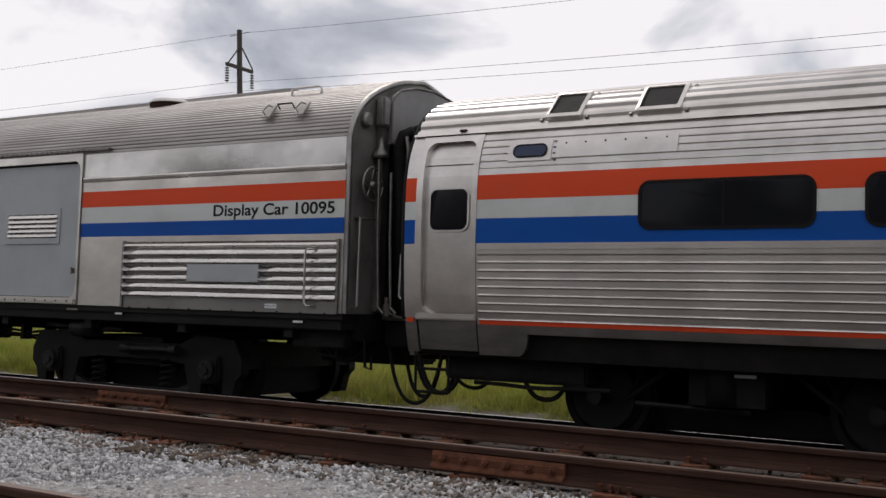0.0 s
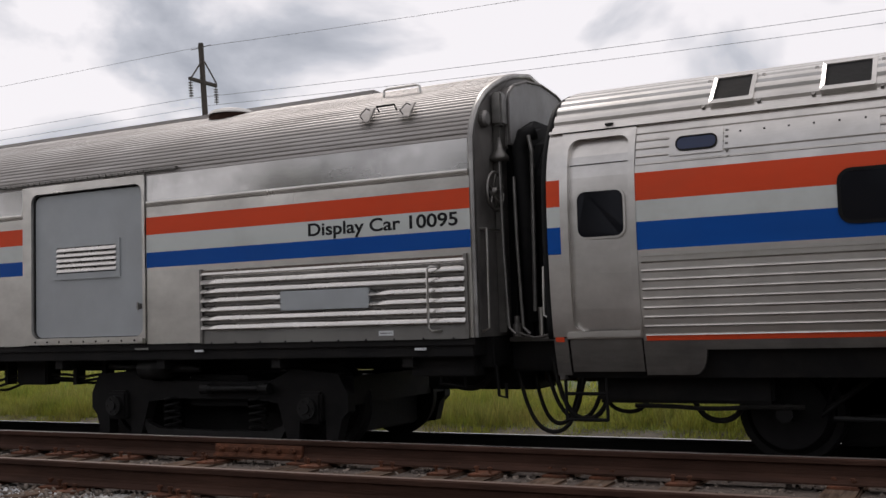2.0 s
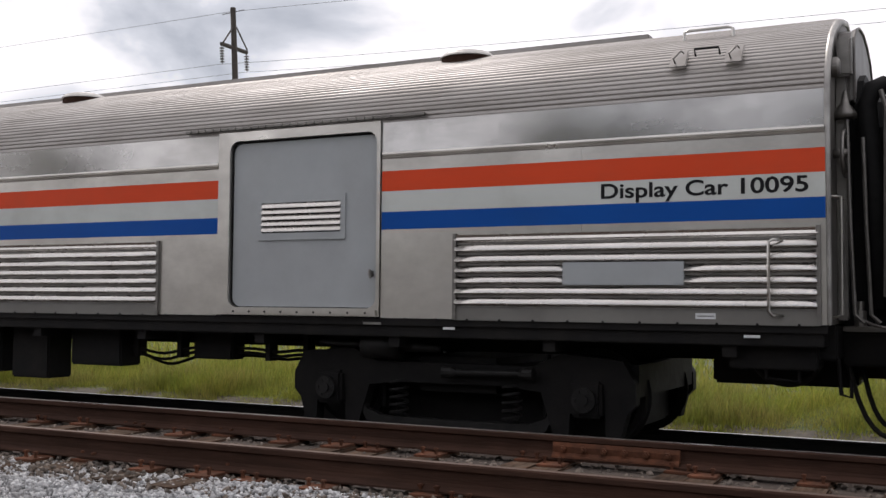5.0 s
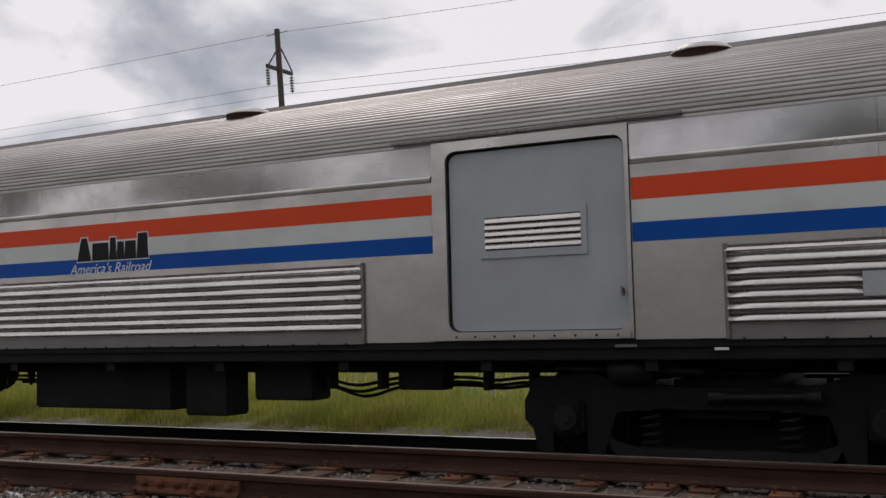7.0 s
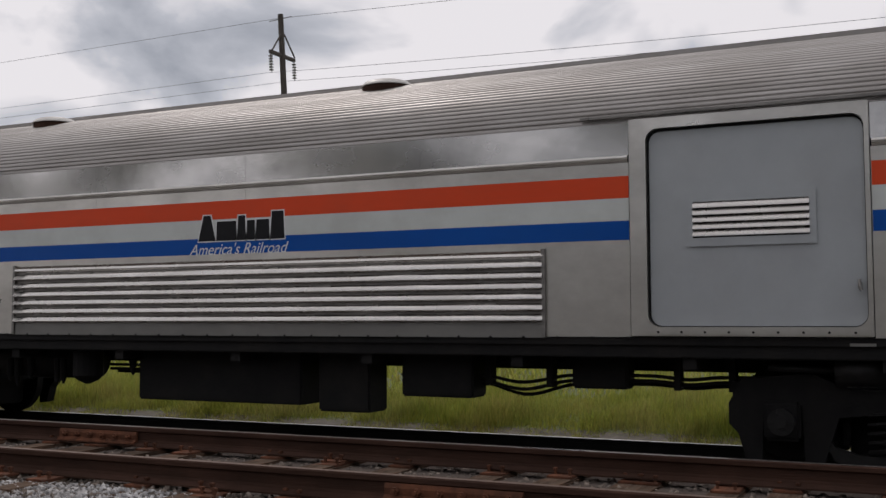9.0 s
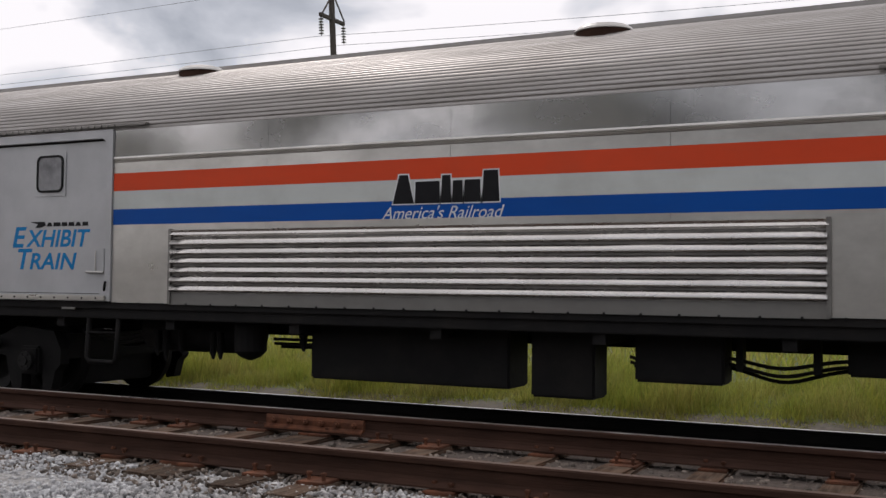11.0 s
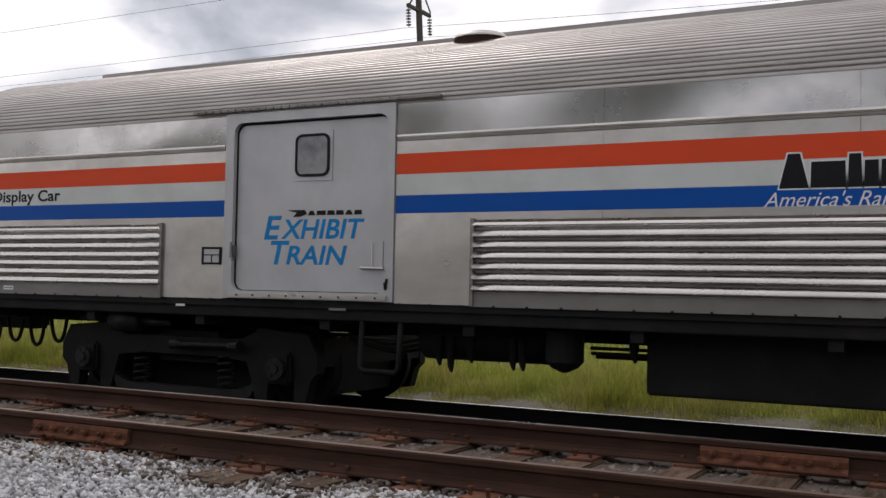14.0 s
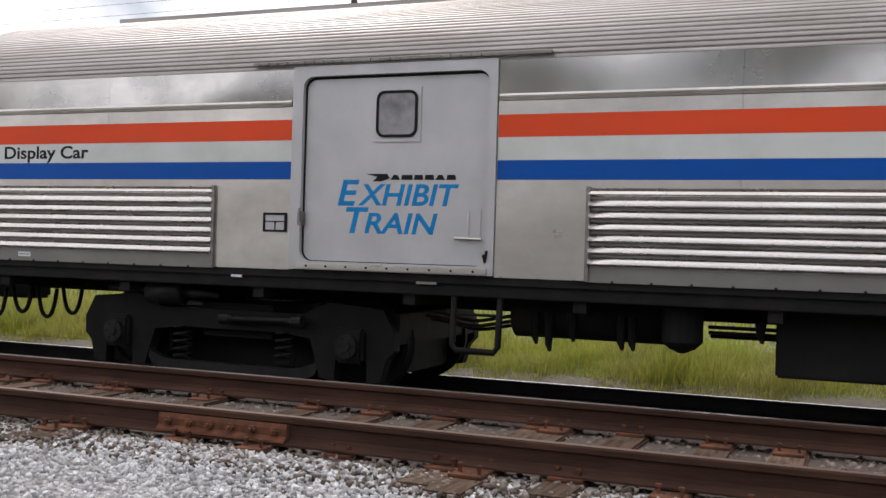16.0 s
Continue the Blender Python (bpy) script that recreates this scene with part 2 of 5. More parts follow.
def island_variation(m, low, high, hue=0.0):
    """Each stone or blade of a joined mesh takes its own shade."""
    t, n = m.node_tree, m.node_tree.nodes
    b = n["Principled BSDF"]
    src = b.inputs["Base Color"].links[0].from_socket
    geo, mr, hsv = n.new("ShaderNodeNewGeometry"), n.new("ShaderNodeMapRange"), n.new("ShaderNodeHueSaturation")
    mr.inputs["To Min"].default_value, mr.inputs["To Max"].default_value = low, high
    t.links.new(geo.outputs["Random Per Island"], mr.inputs["Value"])
    t.links.new(mr.outputs[0], hsv.inputs["Value"])
    if hue:
        mh, ml = n.new("ShaderNodeMapRange"), n.new("ShaderNodeMath")
        ml.operation = "FRACT"
        mm = n.new("ShaderNodeMath")
        mm.operation = "MULTIPLY"
        mm.inputs[1].default_value = 7.31
        t.links.new(geo.outputs["Random Per Island"], mm.inputs[0])
        t.links.new(mm.outputs[0], ml.inputs[0])
        mh.inputs["To Min"].default_value, mh.inputs["To Max"].default_value = 0.5 - hue, 0.5 + hue
        t.links.new(ml.outputs[0], mh.inputs["Value"])
        t.links.new(mh.outputs[0], hsv.inputs["Hue"])
    t.links.new(src, hsv.inputs["Color"])
    t.links.new(hsv.outputs[0], b.inputs["Base Color"])


STONE = material("crushed_limestone", (0.49, 0.495, 0.505), 0.9, 0.0, (0.32, 0.322, 0.328), 22.0, (1, 1, 1), 0.4, 60, (0.19, 0.155, 0.12), 0.7, 0.5, shine=0.15)
island_variation(STONE, 0.45, 1.4)
STONE_DIRTY = material("rusty_ballast_stone", (0.15, 0.125, 0.105), 0.9, 0.0, (0.08, 0.06, 0.047), 18.0, (1, 1, 1), 0.4, 60)
island_variation(STONE_DIRTY, 0.4, 1.6)
# stones for under the train: oily, with its shade in the colour
STONE_DARK = material("oily_shade_stone", (0.022, 0.02, 0.019), 0.9, 0.0, (0.034, 0.03, 0.028), 18.0, shine=0.12)
BLADE = material("grass_blades", (0.35, 0.35, 0.065), 0.7, 0.0, (0.22, 0.27, 0.045), 0.8, (1, 1, 1), 0.0, 1, (0.37, 0.31, 0.12), 0.7, 0.8, shine=0.15)
island_variation(BLADE, 0.6, 1.35, 0.025)
# thin leaves let the sun behind them through
_t, _n = BLADE.node_tree, BLADE.node_tree.nodes
_leaf, _mix = _n.new("ShaderNodeBsdfTranslucent"), _n.new("ShaderNodeMixShader")
_mix.inputs[0].default_value = 0.4
_t.links.new(_n["Principled BSDF"].inputs["Base Color"].links[0].from_socket, _leaf.inputs["Color"])
_t.links.new(_n["Principled BSDF"].outputs[0], _mix.inputs[1])
_t.links.new(_leaf.outputs[0], _mix.inputs[2])
_t.links.new(_mix.outputs[0], _n["Material Output"].inputs["Surface"])


# ---- mesh tools ----
def mesh_of(name, bm, mats, smooth=False):
    me = bpy.data.meshes.new(name)
    bm.to_mesh(me)
    bm.free()
    for m in mats if isinstance(mats, (list, tuple)) else [mats]:
        me.materials.append(m)
    if smooth:
        me.shade_smooth()
    return me


def part(name, bm, mat, parent=None, label="", smooth=False, at=None):
    """ONE mesh object from a bmesh, under its thing or part."""
    ob = new(name, mesh_of(name, bm, mat, smooth))
    if parent:
        ob.parent = parent
    if at is not None:
        ob.matrix_basis = at
    if label:
        ob["label"] = label
    return ob


def box(bm, x0, x1, y0, y1, z0, z1, bevel=0.0, mi=0):
    vs = [bm.verts.new((x, y, z)) for x in (x0, x1) for y in (y0, y1) for z in (z0, z1)]
    fs = [bm.faces.new([vs[i] for i in q]) for q in ((0, 1, 3, 2), (4, 6, 7, 5), (0, 4, 5, 1), (2, 3, 7, 6), (0, 2, 6, 4), (1, 5, 7, 3))]
    for f in fs:
        f.material_index = mi
    if bevel:
        es = list({e for f in fs for e in f.edges})
        bmesh.ops.bevel(bm, geom=es, offset=bevel, segments=2, affect="EDGES", clamp_overlap=True)
    return bm


def boxed(*args, **kw):
    return box(bmesh.new(), *args, **kw)


def tube(bm, pts, r, sides=8, caps=True):
    """A round bar or hose through points; r may be one radius or one for each point."""
    rings = []
    pts = [Vector(p) for p in pts]
    for i, p in enumerate(pts):
        d = (pts[min(i + 1, len(pts) - 1)] - pts[max(i - 1, 0)]).normalized()
        a = d.orthogonal().normalized() if i == 0 else (a - d * a.dot(d)).normalized()
        b = d.cross(a)
        rr = r[i] if isinstance(r, (list, tuple)) else r
        rings.append([bm.verts.new(p + rr * (math.cos(k * math.tau / sides) * a + math.sin(k * math.tau / sides) * b)) for k in range(sides)])
    for q, w in zip(rings, rings[1:]):
        for k in range(sides):
            bm.faces.new((q[k], q[(k + 1) % sides], w[(k + 1) % sides], w[k]))
    if caps:
        bm.faces.new(rings[0][::-1])
        bm.faces.new(rings[-1])
    return bm


def sweep(bm, profile, x0, x1, mats=None, cuts=1, closed=False, ends=False):
    """A profile of (y, z) points drawn out along x."""
    cols = [[bm.verts.new((x0 + (x1 - x0) * c / cuts, y, z)) for y, z in profile] for c in range(cuts + 1)]
    n = len(profile)
    for a, b in zip(cols, cols[1:]):
        for i in range(n if closed else n - 1):
            f = bm.faces.new((a[i], a[(i + 1) % n], b[(i + 1) % n], b[i]))
            if mats:
                f.material_index = mats[i]
    if ends:
        bm.faces.new(cols[0])
        bm.faces.new(cols[-1][::-1])
    return bm


def rounded(x0, x1, z0, z1, r, n=6):
    """The outline of a rounded rectangle in x and z."""
    out = []
    for cx, cz, a in ((x1 - r, z1 - r, 0), (x0 + r, z1 - r, 90), (x0 + r, z0 + r, 180), (x1 - r, z0 + r, 270)):
        out += [(cx + r * math.cos(radians(a + 90 * k / n)), cz + r * math.sin(radians(a + 90 * k / n))) for k in range(n + 1)]
    return out


def plate(bm, outline, y0, y1):
    """A flat plate of an outline in x and z, from y0 (front) to y1."""
    a = [bm.verts.new((x, y0, z)) for x, z in outline]
    b = [bm.verts.new((x, y1, z)) for x, z in outline]
    bm.faces.new(a)
    bm.faces.new(b[::-1])
    n = len(a)
    for i in range(n):
        bm.faces.new((a[i], b[i], b[(i + 1) % n], a[(i + 1) % n]))
    return bm


def ring(bm, outer, inner, y0, y1):
    """A frame between two outlines with equally many points."""
    n = len(outer)
    v = [[bm.verts.new((x, y, z)) for x, z in o] for o, y in ((outer, y0), (inner, y0), (inner, y1), (outer, y1))]
    for k in range(4):
        a, b = v[k], v[(k + 1) % 4]
        for i in range(n):
            bm.faces.new((a[i], a[(i + 1) % n], b[(i + 1) % n], b[i]))
    return bm


def disc_y(bm, x, z, r, y0, y1, sides=24):
    return plate(bm, [(x + r * math.cos(k * math.tau / sides), z + r * math.sin(k * math.tau / sides)) for k in range(sides)], y0, y1)


def lettering(text, x, z, height, width, mat, parent, y, shear=0.0, label="", bold=0.0):
    """Raised-film writing with its lower left corner at x, z, fitted to a height and a width."""
    cu = bpy.data.curves.new("lettering", "FONT")
    cu.body, cu.size, cu.shear, cu.extrude, cu.offset = text, 1.0, shear, 0.0008, bold
    cu.materials.append(mat)
    ob = new("lettering", cu)
    bpy.context.view_layer.update()
    dims = ob.dimensions.copy()
    co = [Vector(c) for c in ob.bound_box]
    lx, lz = min(c.x for c in co), min(c.y for c in co)
    sx, sz = width / dims.x, height / dims.y
    me = bpy.data.meshes.new_from_object(ob)
    bpy.data.objects.remove(ob)
    for v in me.vertices:
        v.co = Vector((x + (v.co.x - lx) * sx, y - v.co.z, z + (v.co.y - lz) * sz))
    # letters part where no shape overlaps across
    bm = bmesh.new()
    bm.from_mesh(me)
    spans, seen = [], set()
    for v in bm.verts:
        if v.index in seen:
            continue
        stack, isle = [v], []
        seen.add(v.index)
        while stack:
            w = stack.pop()
            isle.append(w.index)
            for ed in w.link_edges:
                o = ed.other_vert(w)
                if o.index not in seen:
                    seen.add(o.index)
                    stack.append(o)
        lean = [bm_co.x - shear * 0.75 * (bm_co.z - z) for bm_co in (me.vertices[q].co for q in isle)]
        spans.append([min(lean), max(lean), isle])
    bm.free()
    spans.sort(key=lambda q: q[0])
    glyphs = []
    for q in spans:
        if glyphs and q[0] < glyphs[-1][1] - 0.35 * min(q[1] - q[0], glyphs[-1][1] - glyphs[-1][0]):
            glyphs[-1][1] = max(glyphs[-1][1], q[1])
            glyphs[-1][2] += q[2]
        else:
            glyphs.append(q)
    for _, _, isle in glyphs:
        at = {q: k for k, q in enumerate(isle)}
        gm = bpy.data.meshes.new("letter")
        gm.from_pydata([tuple(me.vertices[q].co) for q in isle], [], [[at[q] for q in p.vertices] for p in me.polygons if p.vertices[0] in at])
        gm.materials.append(mat)
        out = new("letter", gm)
        out.parent = parent
        out["label"] = label or "painted lettering"
    bpy.data.meshes.remove(me)


def thing(name, label, category, at=(0, 0, 0), group="", kind=""):
    ob = new(name)
    ob.empty_display_size = 0.2
    ob.matrix_basis = pose(*at)
    return tagged(ob, label, category, group, kind)


# ---- ground ----
RAIL_Z = 0.37            # head of the middle track
TRAIN_Z = -0.02          # head of the rails under the train
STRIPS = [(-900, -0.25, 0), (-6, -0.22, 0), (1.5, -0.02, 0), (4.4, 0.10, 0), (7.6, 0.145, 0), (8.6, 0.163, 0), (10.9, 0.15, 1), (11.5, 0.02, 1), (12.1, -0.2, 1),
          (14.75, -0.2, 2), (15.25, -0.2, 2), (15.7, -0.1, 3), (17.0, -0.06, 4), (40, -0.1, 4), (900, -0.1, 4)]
me = bpy.data.meshes.new("ground")
xs = [-900, -200, -60] + [-40 + 2 * k for k in range(31)] + [40, 120, 900]
gv = [(x, y, z + (0.02 * math.sin(1.3 * x + y) if -40 <= x <= 22 and (y < 8 or y > 16) and abs(y) < 30 else 0)) for y, z, _ in STRIPS for x in xs]
gf = [(r * len(xs) + c, r * len(xs) + c + 1, (r + 1) * len(xs) + c + 1, (r + 1) * len(xs) + c) for r in range(len(STRIPS) - 1) for c in range(len(xs) - 1)]
me.from_pydata(gv, [], gf)
for m in (GRAVEL, BED_BROWN, BED_DARK, DIRT, FIELD):
    me.materials.append(m)
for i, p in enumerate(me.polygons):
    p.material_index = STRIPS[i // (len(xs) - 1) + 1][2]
ground = tagged(new("ground", me), "grey gravel rail yard giving way to a grassy field", "ground", kind="structure")

X0, X1 = -48.0, 22.0


def rail_profile(y, top, h=0.172):
    b = top - h
    half = [(0.070, b), (0.070, b + 0.012), (0.022, b + 0.034), (0.011, b + 0.055), (0.011, top - 0.052), (0.036, top - 0.038), (0.036, top - 0.010), (0.028, top)]
    return [(y + s, z) for s, z in half] + [(y - s, z) for s, z in reversed(half)]


def rail(parent, y, top, mats, label):
    bm = bmesh.new()
    n = len(rail_profile(y, top))
    idx = [1 if i == 7 else 0 for i in range(n)]
    sweep(bm, rail_profile(y, top), X0, X1, idx, cuts=1, closed=True, ends=True)
    bmesh.ops.recalc_face_normals(bm, faces=bm.faces)
    return part("rail", bm, mats, parent, label)


def railway_track(name, label, ys, top, rails, tie_x, tie_top, tie_y, plates=True, seed=1):
    track = thing(name, label, "railway track", kind="structure")
    for y, mats, lab in rails:
        rail(track, y, top, mats, lab)
    rnd = random.Random(seed)
    bm = boxed(-0.115, 0.115, tie_y[0], tie_y[1], -0.17, 0.0, bevel=0.012)
    tie_mesh = mesh_of("tie", bm, TIE)
    pm = boxed(-0.095, 0.095, -0.19, 0.17, 0.0, 0.018, bevel=0.004)
    plate_mesh = mesh_of("tie_plate", pm, RUST_RED)
    sm = bmesh.new()
    for dx, dy in ((-0.06, -0.095), (0.055, 0.09), (0.06, -0.12)):
        box(sm, dx - 0.009, dx + 0.009, dy - 0.009, dy + 0.009, 0.01, 0.045)
        box(sm, dx - 0.016, dx + 0.016, dy - 0.018, dy + 0.018, 0.045, 0.062, bevel=0.004)
    spike_mesh = mesh_of("spike", sm, RUST_RED)
    x = tie_x[0]
    while x < tie_x[1]:
        t = new("tie", tie_mesh)
        t.parent = track
        t.matrix_basis = pose(x + rnd.uniform(-0.03, 0.03), rnd.uniform(-0.10, 0.10), tie_top + rnd.uniform(-0.012, 0.004), 0, rnd.uniform(-0.8, 0.8), rnd.uniform(-1.8, 1.8))
        if plates:
            for y in ys:
                p = new("tie_plate", plate_mesh)
                p.parent, p.matrix_basis = t, pose(0, y, 0)
                s = new("spike", spike_mesh)
                s.parent, s.matrix_basis = t, pose(0, y, 0.004)
        x += tie_x[2]
    return track


middle = railway_track("track_middle", "rusty running line of bolted rails on weathered wooden ties", (8.65, 10.25), RAIL_Z,
                       ((8.65, [RUST, RAIL_DULL], "rust-brown rail with a dull head"), (10.25, [RUST, RAIL_TOP], "rusty rail with a polished head")),
                       (-34.0, 9.0, 0.505), RAIL_Z - 0.172 - 0.018, (8.12, 10.82))
# rails here are black too: shade below the cars is painted in
under = railway_track("track_train", "oily track under the standing train, blackened as painted shade", (12.77, 14.275), TRAIN_Z,
                      ((12.77, [BLACK, RAIL_TOP], "black rail with a shiny head"), (14.275, [BLACK, RAIL_TOP], "black rail with a shiny head")),
                      (-34.0, 9.0, 0.53), TRAIN_Z - 0.172, (12.3, 14.75), plates=False, seed=2)
near = thing("track_near", "rusty rail of a siding half sunk in gravel", "railway track", kind="structure")
rail(near, 6.0, RAIL_Z - 0.03, [RUST, RAIL_DULL], "rust-brown rail")


def joint_bar(x, y):
    bm = bmesh.new()
    b = RAIL_Z - 0.172
    sweep(bm, [(y - 0.012, RAIL_Z - 0.05), (y - 0.04, RAIL_Z - 0.045), (y - 0.05, RAIL_Z - 0.075), (y - 0.046, b + 0.055), (y - 0.075, b + 0.032), (y - 0.078, b + 0.018), (y - 0.02, b + 0.04)],
          x - 0.46, x + 0.46, closed=True, ends=True)
    for k in range(6):
        bx = x - 0.38 + 0.152 * k
        disc_y(bm, bx, RAIL_Z - 0.09, 0.026, y - 0.078, y - 0.045, 6)
        disc_y(bm, bx, RAIL_Z - 0.09, 0.013, y - 0.1, y - 0.07, 8)
    bmesh.ops.recalc_face_normals(bm, faces=bm.faces)
    part("joint_bar", bm, RUST_RED, middle, "red-rusted bolted joint bar")


for jx, jy in ((-17.52, 8.65), (-3.6, 10.25), (1.3, 8.65), (-13.1, 10.25), (-22.6, 10.25), (-8.75, 8.65), (-26.5, 8.65)):
    joint_bar(jx, jy)


# ---- loose ballast and grass ----
def scatter_stones(name, label, mat, count, area, z_of, size, seed):
    """Crushed stones as one joined mesh: jittered little polyhedra lying on the bed."""
    rs = np.random.RandomState(seed)
    cube = np.array([(a, b, c) for a in (-1, 1) for b in (-1, 1) for c in (-1, 1)]) * 0.62
    tri = np.array([(0, 1, 3), (0, 3, 2), (4, 6, 7), (4, 7, 5), (0, 4, 5), (0, 5, 1), (2, 3, 7), (2, 7, 6), (0, 2, 6), (0, 6, 4), (1, 5, 7), (1, 7, 3)])
    x, y = rs.uniform(area[0], area[1], count), rs.uniform(area[2], area[3], count)
    s = rs.uniform(size[0], size[1], count) * rs.uniform(0.7, 1.25, count)
    v = cube[None] * (1 + rs.uniform(-0.42, 0.42, (count, 8, 3))) * rs.uniform((0.7, 0.6, 0.45), (1.25, 1.0, 0.8), (count, 1, 3)) * s[:, None, None]
    q = rs.normal(size=(count, 4))
    q /= np.linalg.norm(q, axis=1)[:, None]
    w, i, j, k = q.T
    rot = np.stack([1 - 2 * (j * j + k * k), 2 * (i * j - k * w), 2 * (i * k + j * w), 2 * (i * j + k * w), 1 - 2 * (i * i + k * k), 2 * (j * k - i * w),
                    2 * (i * k - j * w), 2 * (j * k + i * w), 1 - 2 * (i * i + j * j)], -1).reshape(-1, 3, 3)
    v = np.einsum("nab,nvb->nva", rot, v)
    v += np.stack([x, y, z_of(x, y) + 0.25 * s], -1)[:, None]
    m = bpy.data.meshes.new(name)
    m.vertices.add(count * 8)
    m.vertices.foreach_set("co", v.ravel())
    f = (tri[None] + 8 * np.arange(count)[:, None, None]).reshape(-1)
    m.loops.add(len(f))
    m.loops.foreach_set("vertex_index", f)
    m.polygons.add(len(f) // 3)
    m.polygons.foreach_set("loop_start", np.arange(0, len(f), 3))
    m.update()
    m.validate()
    m.materials.append(mat)
    return tagged(new(name, m), label, "ballast", kind="stuff")


bed_y, bed_z = [s[0] for s in STRIPS], [s[1] for s in STRIPS]
bed = lambda x, y: np.interp(y, bed_y, bed_z)
scatter_stones("ballast_stones", "loose grey crushed limestone ballast", STONE, 105000, (-23, 3.8, 5.8, 8.45), lambda x, y: bed(x, y) + 0.012 * np.sin(2.1 * x) * np.cos(3 * y), (0.011, 0.026), 3)
scatter_stones("rusty_ballast", "brown rust-stained ballast between the rails", STONE_DIRTY, 14000, (-26, 6.5, 8.3, 10.9), lambda x, y: bed(x, y) - 0.012, (0.016, 0.032), 4)
scatter_stones("tie_end_ballast", "rust-tinted ballast round the tie ends", STONE_DIRTY, 6000, (-23, 4, 7.95, 8.62), lambda x, y: bed(x, y) + 0.008, (0.012, 0.027), 12)
# near-black stones carry the shade below the train as well as oil
scatter_stones("oily_shaded_bed_stones", "oily ballast under the train, blackened as painted shade", STONE_DARK, 7000, (-26, 6, 11.0, 14.9), lambda x, y: bed(x, y), (0.022, 0.04), 5)
scatter_stones("verge_gravel", "pale gravel along the grass verge", STONE_DIRTY, 3000, (-30, 6, 14.8, 15.35), lambda x, y: bed(x, y), (0.015, 0.035), 6)


def grass(name, label, count, area, height, seed, width=0.011):
    rs = np.random.RandomState(seed)
    x = rs.uniform(area[0], area[1], count)
    y = area[2] + (area[3] - area[2]) * rs.uniform(0, 1, count) ** 1.4
    clump = 0.62 + 0.25 * np.sin(1.7 * x + 0.6 * y) + 0.22 * np.sin(4.1 * x - 1.3 * y + 1) + 0.14 * np.sin(9.3 * x + 2)
    edge = np.clip((y - area[2]) / 0.7, 0.25, 1)
    h = rs.uniform(height[0], height[1], count) * np.clip(clump, 0.25, 1.25) * edge
    az = rs.uniform(0, math.tau, count)
    lean = rs.uniform(0.15, 1.0, count) * h
    dx, dy = np.cos(az), np.sin(az)
    wv = width * rs.uniform(0.6, 1.5, count)
    z0 = bed(x, y) - 0.03
    base = np.stack([x, y, z0], -1)
    side = np.stack([-dy * wv, dx * wv, 0 * x], -1)
    mid = base + np.stack([dx * lean * 0.35, dy * lean * 0.35, h * 0.6], -1)
    tip = base + np.stack([dx * lean, dy * lean, h], -1)
    v = np.stack([base - side, base + side, mid + side * 0.75, mid - side * 0.75, tip], 1)
    m = bpy.data.meshes.new(name)
    m.vertices.add(count * 5)
    m.vertices.foreach_set("co", v.ravel())
    f = (np.array([0, 1, 2, 0, 2, 3, 3, 2, 4])[None] + 5 * np.arange(count)[:, None]).ravel()
    m.loops.add(len(f))
    m.loops.foreach_set("vertex_index", f)
    m.polygons.add(len(f) // 3)
    m.polygons.foreach_set("loop_start", np.arange(0, len(f), 3))
    m.update()
    m.validate()
    m.materials.append(BLADE)
    return tagged(new(name, m), label, "grass", kind="stuff")


grass("tall_grass", "tall yellow-green grass along the far side of the track", 190000, (-42, 3, 15.35, 20), (0.22, 0.55), 8, 0.0048)
grass("short_verge_grass", "sparse short grass at the foot of the verge", 9000, (-36, 4, 15.25, 16.2), (0.06, 0.2), 9, 0.005)
grass("field_grass", "shorter paler grass over the far field", 60000, (-80, 4, 20, 60), (0.3, 0.6), 10, 0.02)

# ---- the display car ----
SIDE, MID = 12.0, 13.52
CAR0, CAR1 = -23.55, -2.37
CAR_C = (CAR0 + CAR1) / 2
SILL, FL0, FL1, BL0, BL1, RD0, RD1, RAILB, RAILT, EAVE = 1.165, 1.29, 1.966, 2.034, 2.208, 2.412, 2.613, 2.734, 2.80, 3.09

display_car = thing("display_car", "stainless steel display car with red, white and blue side stripes", "railway car")


def roof_arc(pts, n):
    """A smooth line through points, evenly stepped."""
    p = [Vector((a, b)) for a, b in pts]
    fine = []
    for i in range(len(p) - 1):
        a, b, c, d = p[max(i - 1, 0)], p[i], p[i + 1], p[min(i + 2, len(p) - 1)]
        for k in range(20):
            t = k / 20
            fine.append(0.5 * (2 * b + (c - a) * t + (2 * a - 5 * b + 4 * c - d) * t * t + (3 * b - a - 3 * c + d) * t ** 3))
    fine.append(p[-1])
    acc = [0.0]
    for u, w in zip(fine, fine[1:]):
        acc.append(acc[-1] + (w - u).length)
    out = []
    for k in range(n + 1):
        s = acc[-1] * k / n
        out.append((float(np.interp(s, acc, [q.x for q in fine])), float(np.interp(s, acc, [q.y for q in fine]))))
    return out


def fluted(line, depth, per=5):
    """Ridges on a line: every so many steps one rounded flute."""
    out = []
    lift = (0.0, 0.85, 1.0, 0.95, 0.8)
    for i, (y, z) in enumerate(line):
        a, b = line[max(i - 1, 0)], line[min(i + 1, len(line) - 1)]
        d = Vector((b[0] - a[0], b[1] - a[1])).normalized()
        k = depth * (lift[i % per] if i < 0.8 * len(line) else 1.0)
        out.append((y - d.y * k, z + d.x * k))
    return out


ROOF_LINE = [(SIDE + 0.008, EAVE), (12.05, 3.24), (12.17, 3.44), (12.38, 3.625), (12.68, 3.785), (13.05, 3.92), (MID, 4.01)]


def mirrored(line, c):
    return line + [(2 * c - y, z) for y, z in reversed(line[:-1])]


